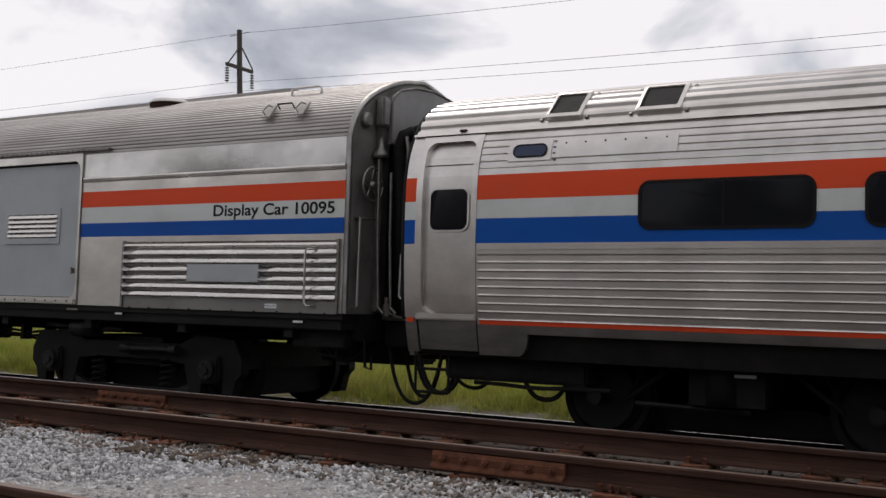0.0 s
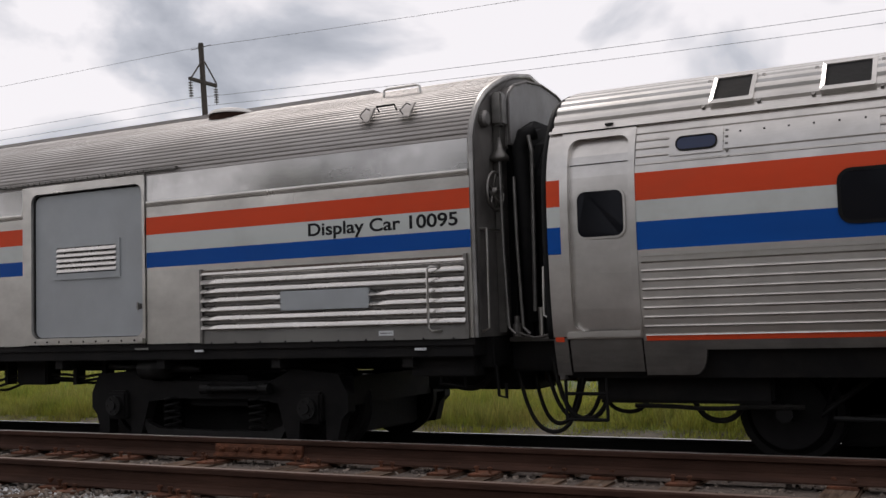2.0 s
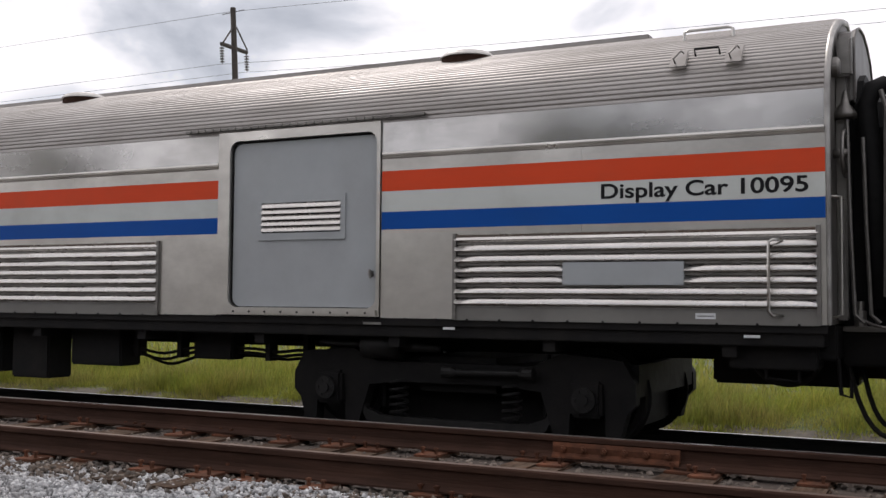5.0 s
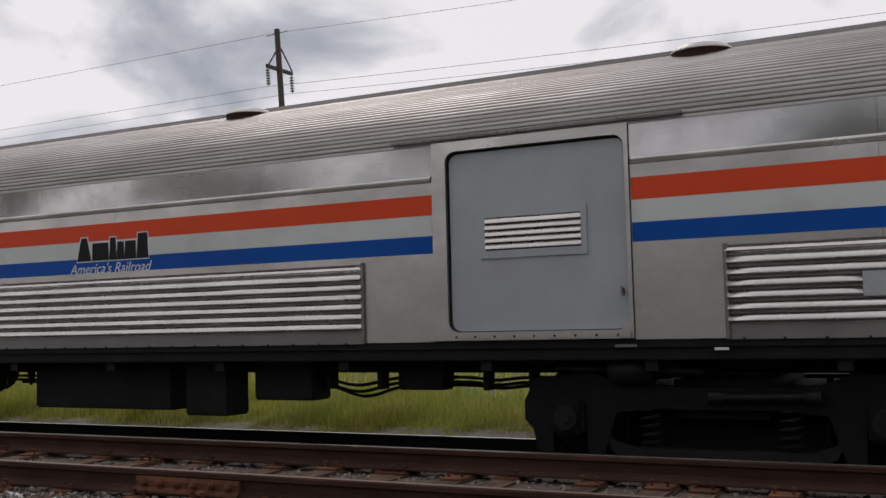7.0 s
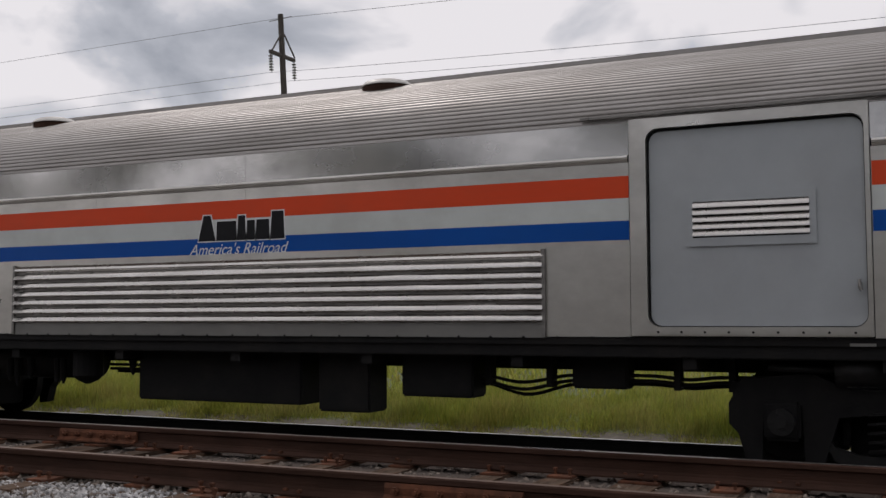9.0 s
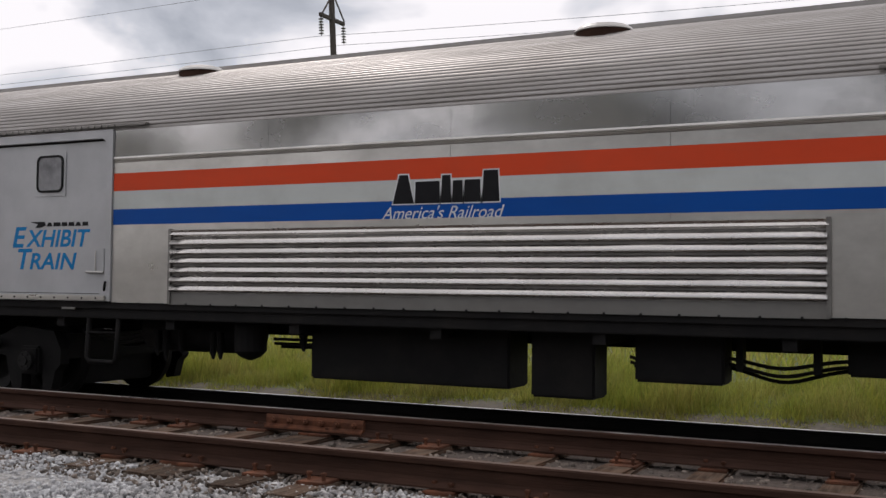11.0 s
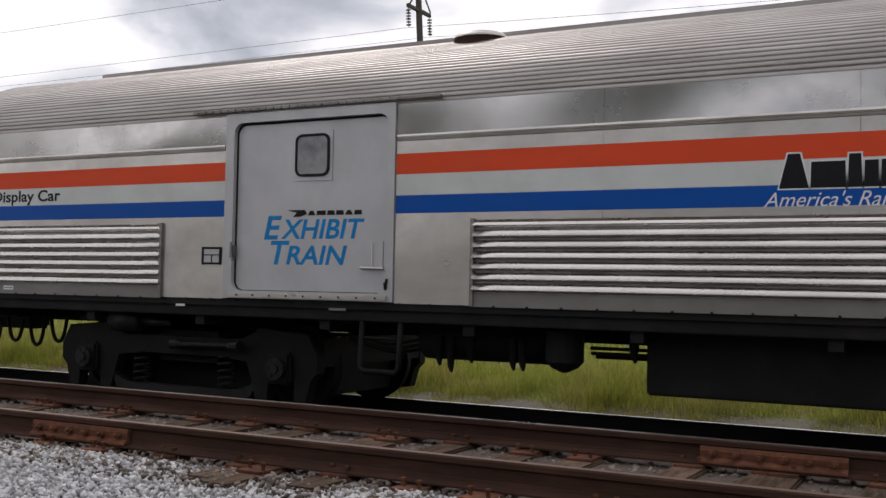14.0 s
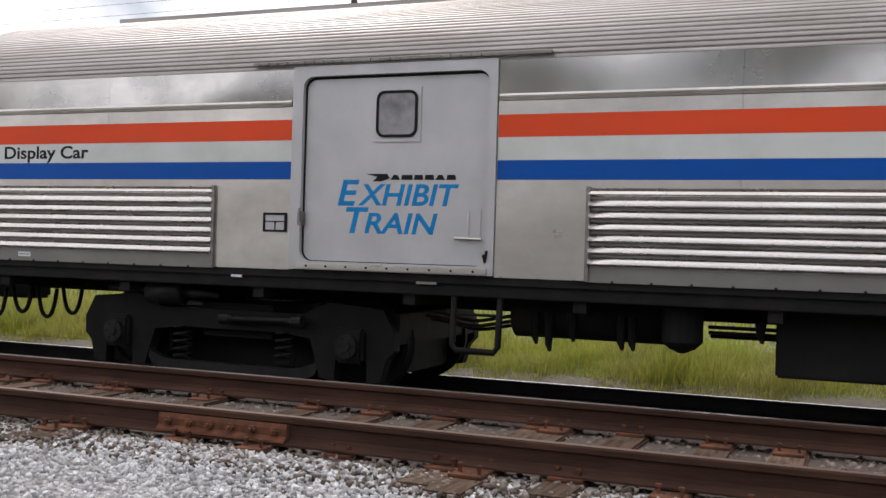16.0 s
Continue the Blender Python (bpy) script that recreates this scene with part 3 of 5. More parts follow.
def car_shell(parent, x0, x1):
    """Roof, far side, floor and the inner lining of a car."""
    line = fluted(roof_arc(ROOF_LINE, 188), 0.010)
    bm = sweep(bmesh.new(), mirrored(line, MID), x0 + 0.03, x1 - 0.03, cuts=2)
    bmesh.ops.recalc_face_normals(bm, faces=bm.faces)
    part("roof", bm, STEEL_ROOF, parent, "longitudinally fluted steel roof")
    far = 2 * MID - SIDE
    part("far_side_wall", boxed(x0, x1, far - 0.06, far, SILL, EAVE), STEEL, parent)
    part("inner_lining", boxed(x0 + 0.1, x1 - 0.1, SIDE + 0.14, far - 0.14, SILL + 0.05, EAVE - 0.02), BLACK, parent)
    part("underframe", boxed(x0 + 0.05, x1 - 0.05, SIDE + 0.05, far - 0.05, 0.98, SILL - 0.002, bevel=0.01), BLACK, parent, "black steel underframe")
    part("side_sill", boxed(x0 + 0.02, x1 - 0.02, SIDE + 0.015, SIDE + 0.09, SILL - 0.07, SILL - 0.003), BLACK, parent)


def end_wall(parent, x, s):
    """The end of a car: a dark sheet with a bright rounded edge; s is the way it faces."""
    arc = [(SIDE + 0.02, SILL)] + roof_arc(ROOF_LINE, 24)
    full = mirrored(arc, MID)
    bm = bmesh.new()
    a = [bm.verts.new((x, y, z)) for y, z in full]
    b = [bm.verts.new((x - s * 0.05, y, z)) for y, z in full]
    bm.faces.new(a)
    bm.faces.new(b[::-1])
    for i in range(len(a)):
        bm.faces.new((a[i], b[i], b[(i + 1) % len(a)], a[(i + 1) % len(a)]))
    bmesh.ops.recalc_face_normals(bm, faces=bm.faces)
    end = part("end_sheet", bm, END_PAINT, parent, "dark grimy end sheet")
    bm = bmesh.new()
    for off0, off1, x_in, x_out in ((0.0, 0.05, x - s * 0.03, x + s * 0.015),):
        n = len(arc)
        rows = []
        for i, (y, z) in enumerate(full):
            p, q = full[max(i - 1, 0)], full[min(i + 1, len(full) - 1)]
            d = Vector((q[0] - p[0], q[1] - p[1])).normalized()
            nx, nz = d.y, -d.x
            o = -0.010
            rows.append([bm.verts.new((x_in, y + nx * o, z + nz * o)), bm.verts.new((x_out, y + nx * (o + 0.012), z + nz * (o + 0.012))),
                         bm.verts.new((x_out, y + nx * off1, z + nz * off1)), bm.verts.new((x_in, y + nx * off1, z + nz * off1))])
        for r, w in zip(rows, rows[1:]):
            for k in range(4):
                bm.faces.new((r[k], r[(k + 1) % 4], w[(k + 1) % 4], w[k]))
    bmesh.ops.recalc_face_normals(bm, faces=bm.faces)
    part("edge_band", bm, END_BAND, end, "weathered steel corner band", smooth=True)
    return end


car_shell(display_car, CAR0, CAR1)
right_end, left_end = end_wall(display_car, CAR1, 1), end_wall(display_car, CAR0, -1)

DOORS = ((-8.565, -6.559, -8.414, -6.598), (-19.088, -17.001, -18.976, -17.076))   # outer and inner edges of the frames
FLUTES = ((-5.733, CAR1 - 0.08), (-16.15, -9.392), (CAR0 + 0.08, -19.97))
spans = [(CAR0 + 0.02, DOORS[1][0] - 0.007), (DOORS[1][1] + 0.007, DOORS[0][0] - 0.007), (DOORS[0][1] + 0.007, CAR1 - 0.02)]
for a, b in spans:
    # wall sheets are about 2.4 m long, with fine open joints
    n = max(1, round((b - a) / 2.2))
    for k in range(n):
        p, q = a + (b - a) * k / n, a + (b - a) * (k + 1) / n
        part("side_panel", boxed(p, q - 0.003, SIDE, SIDE + 0.07, SILL, RAILB), STEEL, display_car)
        bm = sweep(bmesh.new(), [(SIDE + 0.002, RAILT), (SIDE + 0.004, EAVE + 0.01), (SIDE + 0.07, EAVE + 0.01), (SIDE + 0.07, RAILT)], p, q - 0.003, closed=True, ends=True)
        bmesh.ops.recalc_face_normals(bm, faces=bm.faces)
        part("letterboard_panel", bm, STEEL_LETTER, display_car, "stainless sheet below the eaves with reflections painted as dark patches")
    for z0, z1, mat, lab in ((BL0, BL1, BLUE, "blue painted stripe"), (BL1, RD0, WHITE, "off-white painted stripe"), (RD0, RD1, RED, "orange-red painted stripe")):
        part("stripe", boxed(a + 0.004, b - 0.004, SIDE - 0.003, SIDE + 0.004, z0 + 0.0005, z1 - 0.0005), mat, display_car, lab)
    bm = sweep(bmesh.new(), [(SIDE + 0.01, RAILB), (SIDE - 0.014, RAILB + 0.004), (SIDE - 0.02, RAILB + 0.02), (SIDE - 0.006, RAILB + 0.032), (SIDE - 0.02, RAILB + 0.044), (SIDE - 0.014, RAILT - 0.003), (SIDE + 0.01, RAILT)],
               a + 0.01, b - 0.01, closed=True, ends=True)
    bmesh.ops.recalc_face_normals(bm, faces=bm.faces)
    part("belt_rail", bm, STEEL, display_car, "double-beaded belt rail")


def flute_panel(x0, x1, holes=()):
    """A panel of six sloping flutes with a grey skirt below; holes are stretches in which flutes three and four are left out."""
    fp = thing("x", "", "")
    bpy.data.objects.remove(fp)
    # dark backing: the shade under the flute lips is in its colour
    backing = part("flute_backing", boxed(x0, x1, SIDE - 0.004, SIDE + 0.004, FL0, FL1), STEEL_GRIME_SHADE, display_car)
    skirt = part("skirt_band", boxed(x0, x1, SIDE - 0.008, SIDE + 0.004, SILL - 0.01, FL0 - 0.002), SKIRT, display_car, "dull grey painted skirt band")
    top = sweep(bmesh.new(), [(SIDE + 0.004, FL1), (SIDE - 0.03, FL1 - 0.006), (SIDE - 0.022, FL1 - 0.03), (SIDE - 0.034, FL1 - 0.055), (SIDE - 0.012, FL1 - 0.075), (SIDE + 0.004, FL1 - 0.08)], x0, x1, closed=True, ends=True)
    bmesh.ops.recalc_face_normals(top, faces=top.faces)
    part("top_moulding", top, STEEL_FLUTE, backing)
    pitch = (FL1 - 0.078 - FL0) / 6
    for k in range(6):
        z0 = FL0 + pitch * k
        arc = [(SIDE - 0.003 - d, z0 + 0.004 + f * (pitch - 0.012)) for d, f in ((0.0, 0.16), (0.028, 0.08), (0.040, 0.11), (0.044, 0.19), (0.042, 0.32), (0.036, 0.50), (0.027, 0.68), (0.016, 0.82), (0.0, 0.92))]
        pieces = [(x0 + 0.01, x1 - 0.01)]
        if k in (2, 3) and holes:
            h0, h1 = holes
            pieces = [(x0 + 0.01, h0), (h1, x1 - 0.01)]
        for a, b in pieces:
            bm = sweep(bmesh.new(), arc, a, b, cuts=max(1, int((b - a) / 0.25)), closed=True, ends=True)
            rnd = random.Random(int(100 * (a + 50)) + k)
            dents = [(rnd.uniform(a, b), rnd.uniform(0.004, 0.012)) for _ in range(int((b - a) / 1.6))]
            for v in bm.verts:
                if v.co.y < SIDE - 0.02:
                    v.co.y += sum(d * math.exp(-((v.co.x - c) / 0.16) ** 2) for c, d in dents)
            bmesh.ops.recalc_face_normals(bm, faces=bm.faces)
            part("flute", bm, STEEL_FLUTE, backing, smooth=True)
    for x in (x0, x1):
        part("end_strip", boxed(x - 0.018, x + 0.018, SIDE - 0.03, SIDE + 0.004, SILL - 0.005, FL1 + 0.01), STEEL_GRIME_SHADE, backing)
    if holes:
        part("blank_plate", boxed(holes[0], holes[1], SIDE - 0.042, SIDE, FL0 + 2 * pitch - 0.003, FL0 + 4 * pitch + 0.002, bevel=0.004), GREY_PAINT, backing, "plain grey plate set among the flutes")


flute_panel(*FLUTES[0], holes=(-4.64, -3.541))
flute_panel(*FLUTES[1])
flute_panel(*FLUTES[2])


def frame_outline(x0, x1, z0, z1, r):
    return rounded(x0, x1, z0, z1, r)


def baggage_door(o0, o1, i0, i1, mat, label):
    z0, z1, zi0, zi1 = SILL + 0.01, 3.115, 1.255, 3.018
    door = part("sliding_door", boxed(i0 - 0.04, i1 + 0.04, SIDE + 0.035, SIDE + 0.08, zi0 - 0.03, zi1 + 0.03), mat, display_car, label)
    bm = ring(bmesh.new(), rounded(o0, o1, z0, z1, 0.012), rounded(i0, i1, zi0, zi1, 0.11), SIDE - 0.022, SIDE + 0.05)
    bmesh.ops.recalc_face_normals(bm, faces=bm.faces)
    part("door_frame", bm, STEEL if mat is not SILVER_PAINT else SILVER_PAINT, display_car, "pressed steel door frame with rounded corners")
    # black seal, wider at left and top to stand for the frame's shade
    bm = ring(bmesh.new(), rounded(i0 + 0.001, i1 - 0.001, zi0 + 0.001, zi1 - 0.001, 0.11), rounded(i0 + 0.018, i1 - 0.008, zi0 + 0.008, zi1 - 0.024, 0.10), SIDE + 0.028, SIDE + 0.05)
    bmesh.ops.recalc_face_normals(bm, faces=bm.faces)
    part("door_seal_shade", bm, RUBBER, door, "black rubber seal, widened at left and top as painted shade")
    part("threshold", boxed(i0 - 0.02, i1 + 0.02, SIDE - 0.05, SIDE - 0.02, SILL + 0.02, SILL + 0.075, bevel=0.006), STEEL, door, "worn steel threshold")
    for k in range(9):
        bm = disc_y(bmesh.new(), i0 + 0.1 + (i1 - i0 - 0.2) * k / 8, SILL + 0.045, 0.011, SIDE - 0.058, SIDE - 0.048, 8)
        part("bolt", bm, DARK_IRON, door)
    rail_bm = boxed(o0 - 0.45, o1 + 0.5, SIDE - 0.045, SIDE + 0.005, 3.135, 3.165, bevel=0.005)
    part("hanger_rail", rail_bm, STEEL_GRIME_SHADE, display_car, "door hanger rail under the eaves")
    for k in range(26):
        part("rivet", boxed(o0 - 0.4 + 0.1 * k, o0 - 0.365 + 0.1 * k, SIDE - 0.056, SIDE - 0.044, 3.138, 3.162), STEEL_GRIME_SHADE, display_car)
    return door


door_a = baggage_door(*DOORS[0], GREY_PAINT, "grey sliding baggage door with a louvred vent")
door_b = baggage_door(*DOORS[1], SILVER_PAINT, "silver sliding baggage door with a small window")

# louvred vent of the grey door
lx0, lx1, lz0, lz1 = -8.07, -6.985, 1.955, 2.42
bm = ring(bmesh.new(), rounded(lx0, lx1, lz0, lz1, 0.006, 2), rounded(lx0 + 0.055, lx1 - 0.055, lz0 + 0.075, lz1 - 0.075, 0.006, 2), SIDE + 0.016, SIDE + 0.036)
bmesh.ops.recalc_face_normals(bm, faces=bm.faces)
vent = part("vent_frame", bm, GREY_PAINT, door_a, "flat vent frame with louvres")
part("vent_backing", boxed(lx0 + 0.05, lx1 - 0.05, SIDE + 0.031, SIDE + 0.036, lz0 + 0.07, lz1 - 0.07), BLACK, vent)
for k in range(5):
    z = lz0 + 0.085 + 0.062 * k
    bm = sweep(bmesh.new(), [(SIDE + 0.030, z + 0.058), (SIDE + 0.008, z + 0.018), (SIDE + 0.004, z + 0.006), (SIDE + 0.012, z + 0.001), (SIDE + 0.03, z + 0.02)], lx0 + 0.055, lx1 - 0.055, closed=True, ends=True)
    bmesh.ops.recalc_face_normals(bm, faces=bm.faces)
    part("louvre", bm, STEEL_FLUTE, vent)


# ---- the passenger coach ----
C0, C1 = -1.52, 24.3
COACH_PROFILE = [(12.03, 0.77), (11.94, 1.15), (11.89, 1.6), (11.875, 2.1), (11.885, 2.55), (11.93, 2.8), (12.0, 2.98), (12.06, 3.09), (12.2, 3.29), (12.45, 3.45), (12.85, 3.575), (13.2, 3.625), (MID, 3.64)]
coach_line = roof_arc(COACH_PROFILE, 240)
cz = [p[1] for p in coach_line]


def cy(z):
    return float(np.interp(z, cz, [p[0] for p in coach_line]))


coach = thing("passenger_coach", "rounded stainless steel passenger coach coupled to the display car", "railway car", at=(-0.05, 0.06, 0))


def band(x0, x1, z0, z1, out, mat, name, label="", parent=None, flutes=0, depth=0.012, thick=0.05, smooth=False):
    """A sheet that follows the curve of the coach's side between two heights."""
    n = flutes * 12 if flutes else 6
    line, lift = [], (1.0, 0.7, 0.05, 0.0, 0.0, 0.0, 0.0, 0.0, 0.0, 0.0, 0.05, 0.7)
    for i in range(n + 1):
        z = z0 + (z1 - z0) * i / n
        k = depth * lift[i % 12] if flutes else 0.0
        line.append((cy(z) - out - k, z))
    prof = line + [(cy(z1) + thick, z1), (cy(z0) + thick, z0)]
    bm = sweep(bmesh.new(), prof, x0, x1, closed=True, ends=True)
    bmesh.ops.recalc_face_normals(bm, faces=bm.faces)
    return part(name, bm, mat, parent or coach, label, smooth=smooth)


A0, A1 = -1.387, -0.673          # the side door with its frame
bm = sweep(bmesh.new(), mirrored([(max(y + 0.09, 12.0), z) for y, z in coach_line[::8]], MID), C0 + 0.06, C1, closed=True, ends=True)
bmesh.ops.recalc_face_normals(bm, faces=bm.faces)
part("inner_shell", bm, BLACK, coach)
bm = sweep(bmesh.new(), mirrored(fluted([p for p in coach_line if p[1] >= 3.06][::1], 0.0), MID)[:], C0 + 0.05, C1)
bm.free()
roof_pts = [p for p in coach_line if p[1] >= 3.05]
roof_fine = roof_arc(roof_pts[::6] + [roof_pts[-1]], 72)
ridged = []
for i, (y, z) in enumerate(roof_fine):
    a, b = roof_fine[max(i - 1, 0)], roof_fine[min(i + 1, 72)]
    d = Vector((b[0] - a[0], b[1] - a[1])).normalized()
    k = (0.016, 0.016, 0.014, -0.010, -0.010, 0.014)[i % 6]
    ridged.append((y - d.y * k, z + d.x * k))
bm = sweep(bmesh.new(), mirrored(ridged, MID), C0 + 0.02, C1, cuts=2)
bmesh.ops.recalc_face_normals(bm, faces=bm.faces)
part("roof", bm, STEEL_COACH, coach, "ribbed steel roof")
for x0, x1 in ((C0, A0), (A1, C1)):
    band(x0, x1, 1.908, 2.155, 0.004, BLUE, "stripe", "blue painted stripe")
    band(x0, x1, 2.1555, 2.3435, 0.004, WHITE, "stripe", "off-white painted stripe")
    band(x0, x1, 2.344, 2.592, 0.004, RED, "stripe", "orange-red painted stripe")
    band(x0, x1, 2.5925, 2.66, 0.0, STEEL_COACH, "cant_band")
    band(x0, x1, 2.96, 3.05, 0.0, STEEL_COACH, "cant_sheet")
band(C0, A0, 0.80, 1.138, 0.0, STEEL_GRIME_SHADE, "lower_skirt", "grimy lower side sheet")
band(A1, C1, 1.02, 1.104, 0.0, STEEL_GRIME_SHADE, "lower_skirt", "grimy lower side sheet")
bm = plate(bmesh.new(), [(A1, 1.0195), (A1, 0.80)] + [(A1 + 0.42 + 0.13 * math.sin(a), 0.80 + 0.2195 * (1 - math.cos(a))) for a in np.linspace(0, math.pi / 2, 8)], 0.0, 0.05)
for v in bm.verts:
    v.co.y += cy(v.co.z)
bmesh.ops.recalc_face_normals(bm, faces=bm.faces)
part("lower_skirt", bm, STEEL_GRIME_SHADE, coach, "skirt end cut away over the wheels")
band(C0, A0, 1.15, 1.907, 0.0, STEEL_COACH, "corner_sheet", "smooth corner sheet")
band(C0, A0, 2.661, 2.959, 0.0, STEEL_COACH, "corner_sheet")
band(A1, A1 + 0.03, 1.1045, 1.907, 0.0, STEEL_COACH, "corner_sheet")
band(A1 + 0.03, C1, 1.15, 1.80, 0.0, STEEL_COACH, "fluted_side", "ribbed lower side", flutes=8, depth=0.016)
band(A1 + 0.03, C1, 1.80, 1.845, 0.006, STEEL_COACH, "side_moulding")
band(A1 + 0.03, C1, 1.845, 1.907, 0.022, STEEL_COACH, "side_moulding", "bright rounded moulding")
band(A1 + 0.031, C1, 1.105, 1.15, 0.006, RED, "pinstripe", "thin red line along the sill")
band(C0 + 0.02, A0 - 0.03, 1.105, 1.15, 0.006, RED, "pinstripe")
band(A1 + 0.004, C1, 2.662, 2.958, 0.0, STEEL_COACH, "ribbed_band", "ribbed band above the windows", flutes=4, depth=0.012)
band(C0, C1, 3.045, 3.07, 0.03, STEEL_COACH, "rain_gutter", "thin rain gutter")
# the door
dp = lambda z: cy(z) + 0.045
bm = sweep(bmesh.new(), [(dp(z), z) for z in np.linspace(1.2, 3.0, 10)] + [(dp(3.0) + 0.03, 3.0), (dp(1.2) + 0.03, 1.2)], A0 + 0.03, A1 - 0.03, closed=True, ends=True)
bmesh.ops.recalc_face_normals(bm, faces=bm.faces)
coach_door = part("side_door", bm, STEEL_COACH, coach, "brushed steel side door with a rounded window")
bm = bmesh.new()
o, i_ = rounded(A0, A1, 1.13, 3.035, 0.01), rounded(A0 + 0.075, A1 - 0.06, 1.2, 2.965, 0.1)


def cut_pair(a, b, n=16):
    """Two like outlines, both cut into the same short edges."""
    out = []
    for ol in (a, b):
        pts = []
        for (x0, z0), (x1, z1), (u0, w0), (u1, w1) in zip(a, a[1:] + a[:1], b, b[1:] + b[:1]):
            m = n if math.hypot(u1 - u0, w1 - w0) > 0.3 else 1
            p0, p1 = ((x0, z0), (x1, z1)) if ol is a else ((u0, w0), (u1, w1))
            pts += [(p0[0] + (p1[0] - p0[0]) * k / m, p0[1] + (p1[1] - p0[1]) * k / m) for k in range(m)]
        out.append(pts)
    return out


o, i_ = cut_pair(o, i_)
ring(bm, o, i_, 0.0, 0.07)
for v in bm.verts:
    v.co.y += cy(v.co.z) - 0.012
bmesh.ops.recalc_face_normals(bm, faces=bm.faces)
part("door_frame", bm, STEEL_COACH, coach, "rounded steel door frame", smooth=True).data.set_sharp_from_angle(angle=radians(35))
band(A0 + 0.02, A1 - 0.02, 0.83, 1.128, -0.012, STEEL_GRIME_SHADE, "step_cover", "grimy steel trap-step cover")
part("door_sill", boxed(A0 + 0.01, A1 - 0.01, cy(1.15) - 0.03, cy(1.15) + 0.04, 1.145, 1.2, bevel=0.008), STEEL_COACH, coach_door)


def coach_window(x0, x1, z0, z1, r, parent, glass, name, label, back=0.0, rim=0.028, rim_mat=RUBBER):
    bm = plate(bmesh.new(), rounded(x0, x1, z0, z1, r), -0.010, 0.02)
    for v in bm.verts:
        v.co.y += cy(v.co.z) + back
    bmesh.ops.recalc_face_normals(bm, faces=bm.faces)
    w = part(name, bm, glass, parent, label)
    bm = ring(bmesh.new(), rounded(x0 - rim, x1 + rim, z0 - rim, z1 + rim, r + rim), rounded(x0, x1, z0, z1, r), -0.016, 0.02)
    for v in bm.verts:
        v.co.y += cy(v.co.z) + back
    bmesh.ops.recalc_face_normals(bm, faces=bm.faces)
    part("window_rim", bm, rim_mat, w)
    return w


for k in range(11):
    x = 1.045 + 1.955 * k
    w = coach_window(x, x + 1.515, 2.045, 2.445, 0.085, coach, GLASS, "window", "long dark tinted window in a black gasket")
    part("mullion", boxed(x + 0.75, x + 0.765, cy(2.25) - 0.013, cy(2.25), 2.05, 2.44), RUBBER, w)
coach_window(-1.235, -0.80, 2.05, 2.465, 0.075, coach_door, GLASS, "door_window", "dark rounded door window", back=0.045, rim=0.02, rim_mat=STEEL_COACH)
coach_window(-0.29, 0.05, 2.765, 2.875, 0.05, coach, BLUE_GLASS, "indicator_window", "small blue oval window", back=-0.012, rim=0.012)

# ---- the pole ----
pole = thing("utility_pole", "tall wooden power pole with a braced crossarm beyond the field", "utility pole", at=(-37.85, 50.7, -0.1, 0, -3.5, 0))
bm = tube(bmesh.new(), [(0, 0, 0), (0, 0, 9), (0, 0, 18.2)], [0.26, 0.19, 0.155], 14)
part("pole_shaft", bm, POLE_WOOD, pole, "weathered wooden shaft")
ARM_Z = 15.85
part("crossarm", boxed(-0.08, 0.08, -1.2, 1.2, ARM_Z - 0.10, ARM_Z + 0.10, bevel=0.02), POLE_WOOD, pole, "wooden crossarm")
for s in (-1, 1):
    part("brace", tube(bmesh.new(), [(0.1, s * 1.08, ARM_Z + 0.1), (0.1, s * 0.12, 17.1)], 0.045, 8), POLE_WOOD, pole, "diagonal brace")
    bm = bmesh.new()
    tube(bm, [(0, s * 1.12, ARM_Z - 0.1), (0, s * 1.12, ARM_Z - 1.15)], 0.02, 6)
    for k in range(6):
        z = ARM_Z - 0.24 - 0.155 * k
        tube(bm, [(0, s * 1.12, z + 0.05), (0, s * 1.12, z + 0.01), (0, s * 1.12, z - 0.02)], [0.04, 0.13, 0.14], 10)
    part("insulator_string", bm, PORCELAIN, pole, "string of brown disc insulators")
part("top_bracket", tube(bmesh.new(), [(-0.75, 0, 17.95), (0.75, 0, 17.95)], 0.025, 6), WIRE, pole)

WIRES = [(s * 1.12, ARM_Z - 1.18) for s in (-1, 1)] + [(0.0, 17.97)]
for dy, dz in WIRES:
    pts = []
    for k in range(121):
        x = -130 + 182 * k / 120
        u = (x + 39) / 91.0
        sag = (1.6 if u > 0 else 0.4) * (abs(u) * (1 - abs(u))) * 4 * 0.62
        pts.append((x, 50.7 + dy, dz - 0.1 - sag))
    tagged(part("power_line", tube(bmesh.new(), pts, 0.011, 5), WIRE), "thin power line strung from the wooden pole", "wire", "power lines")


# ---- trucks ----
def coil(bm, x, y, z0, z1, r=0.09, turns=5, w=0.017):
    pts = [(x + r * math.cos(a), y + r * math.sin(a), z0 + (z1 - z0) * k / (turns * 10)) for k in range(turns * 10 + 1) for a in [k * math.tau / 10]]
    tube(bm, pts, w, 5)


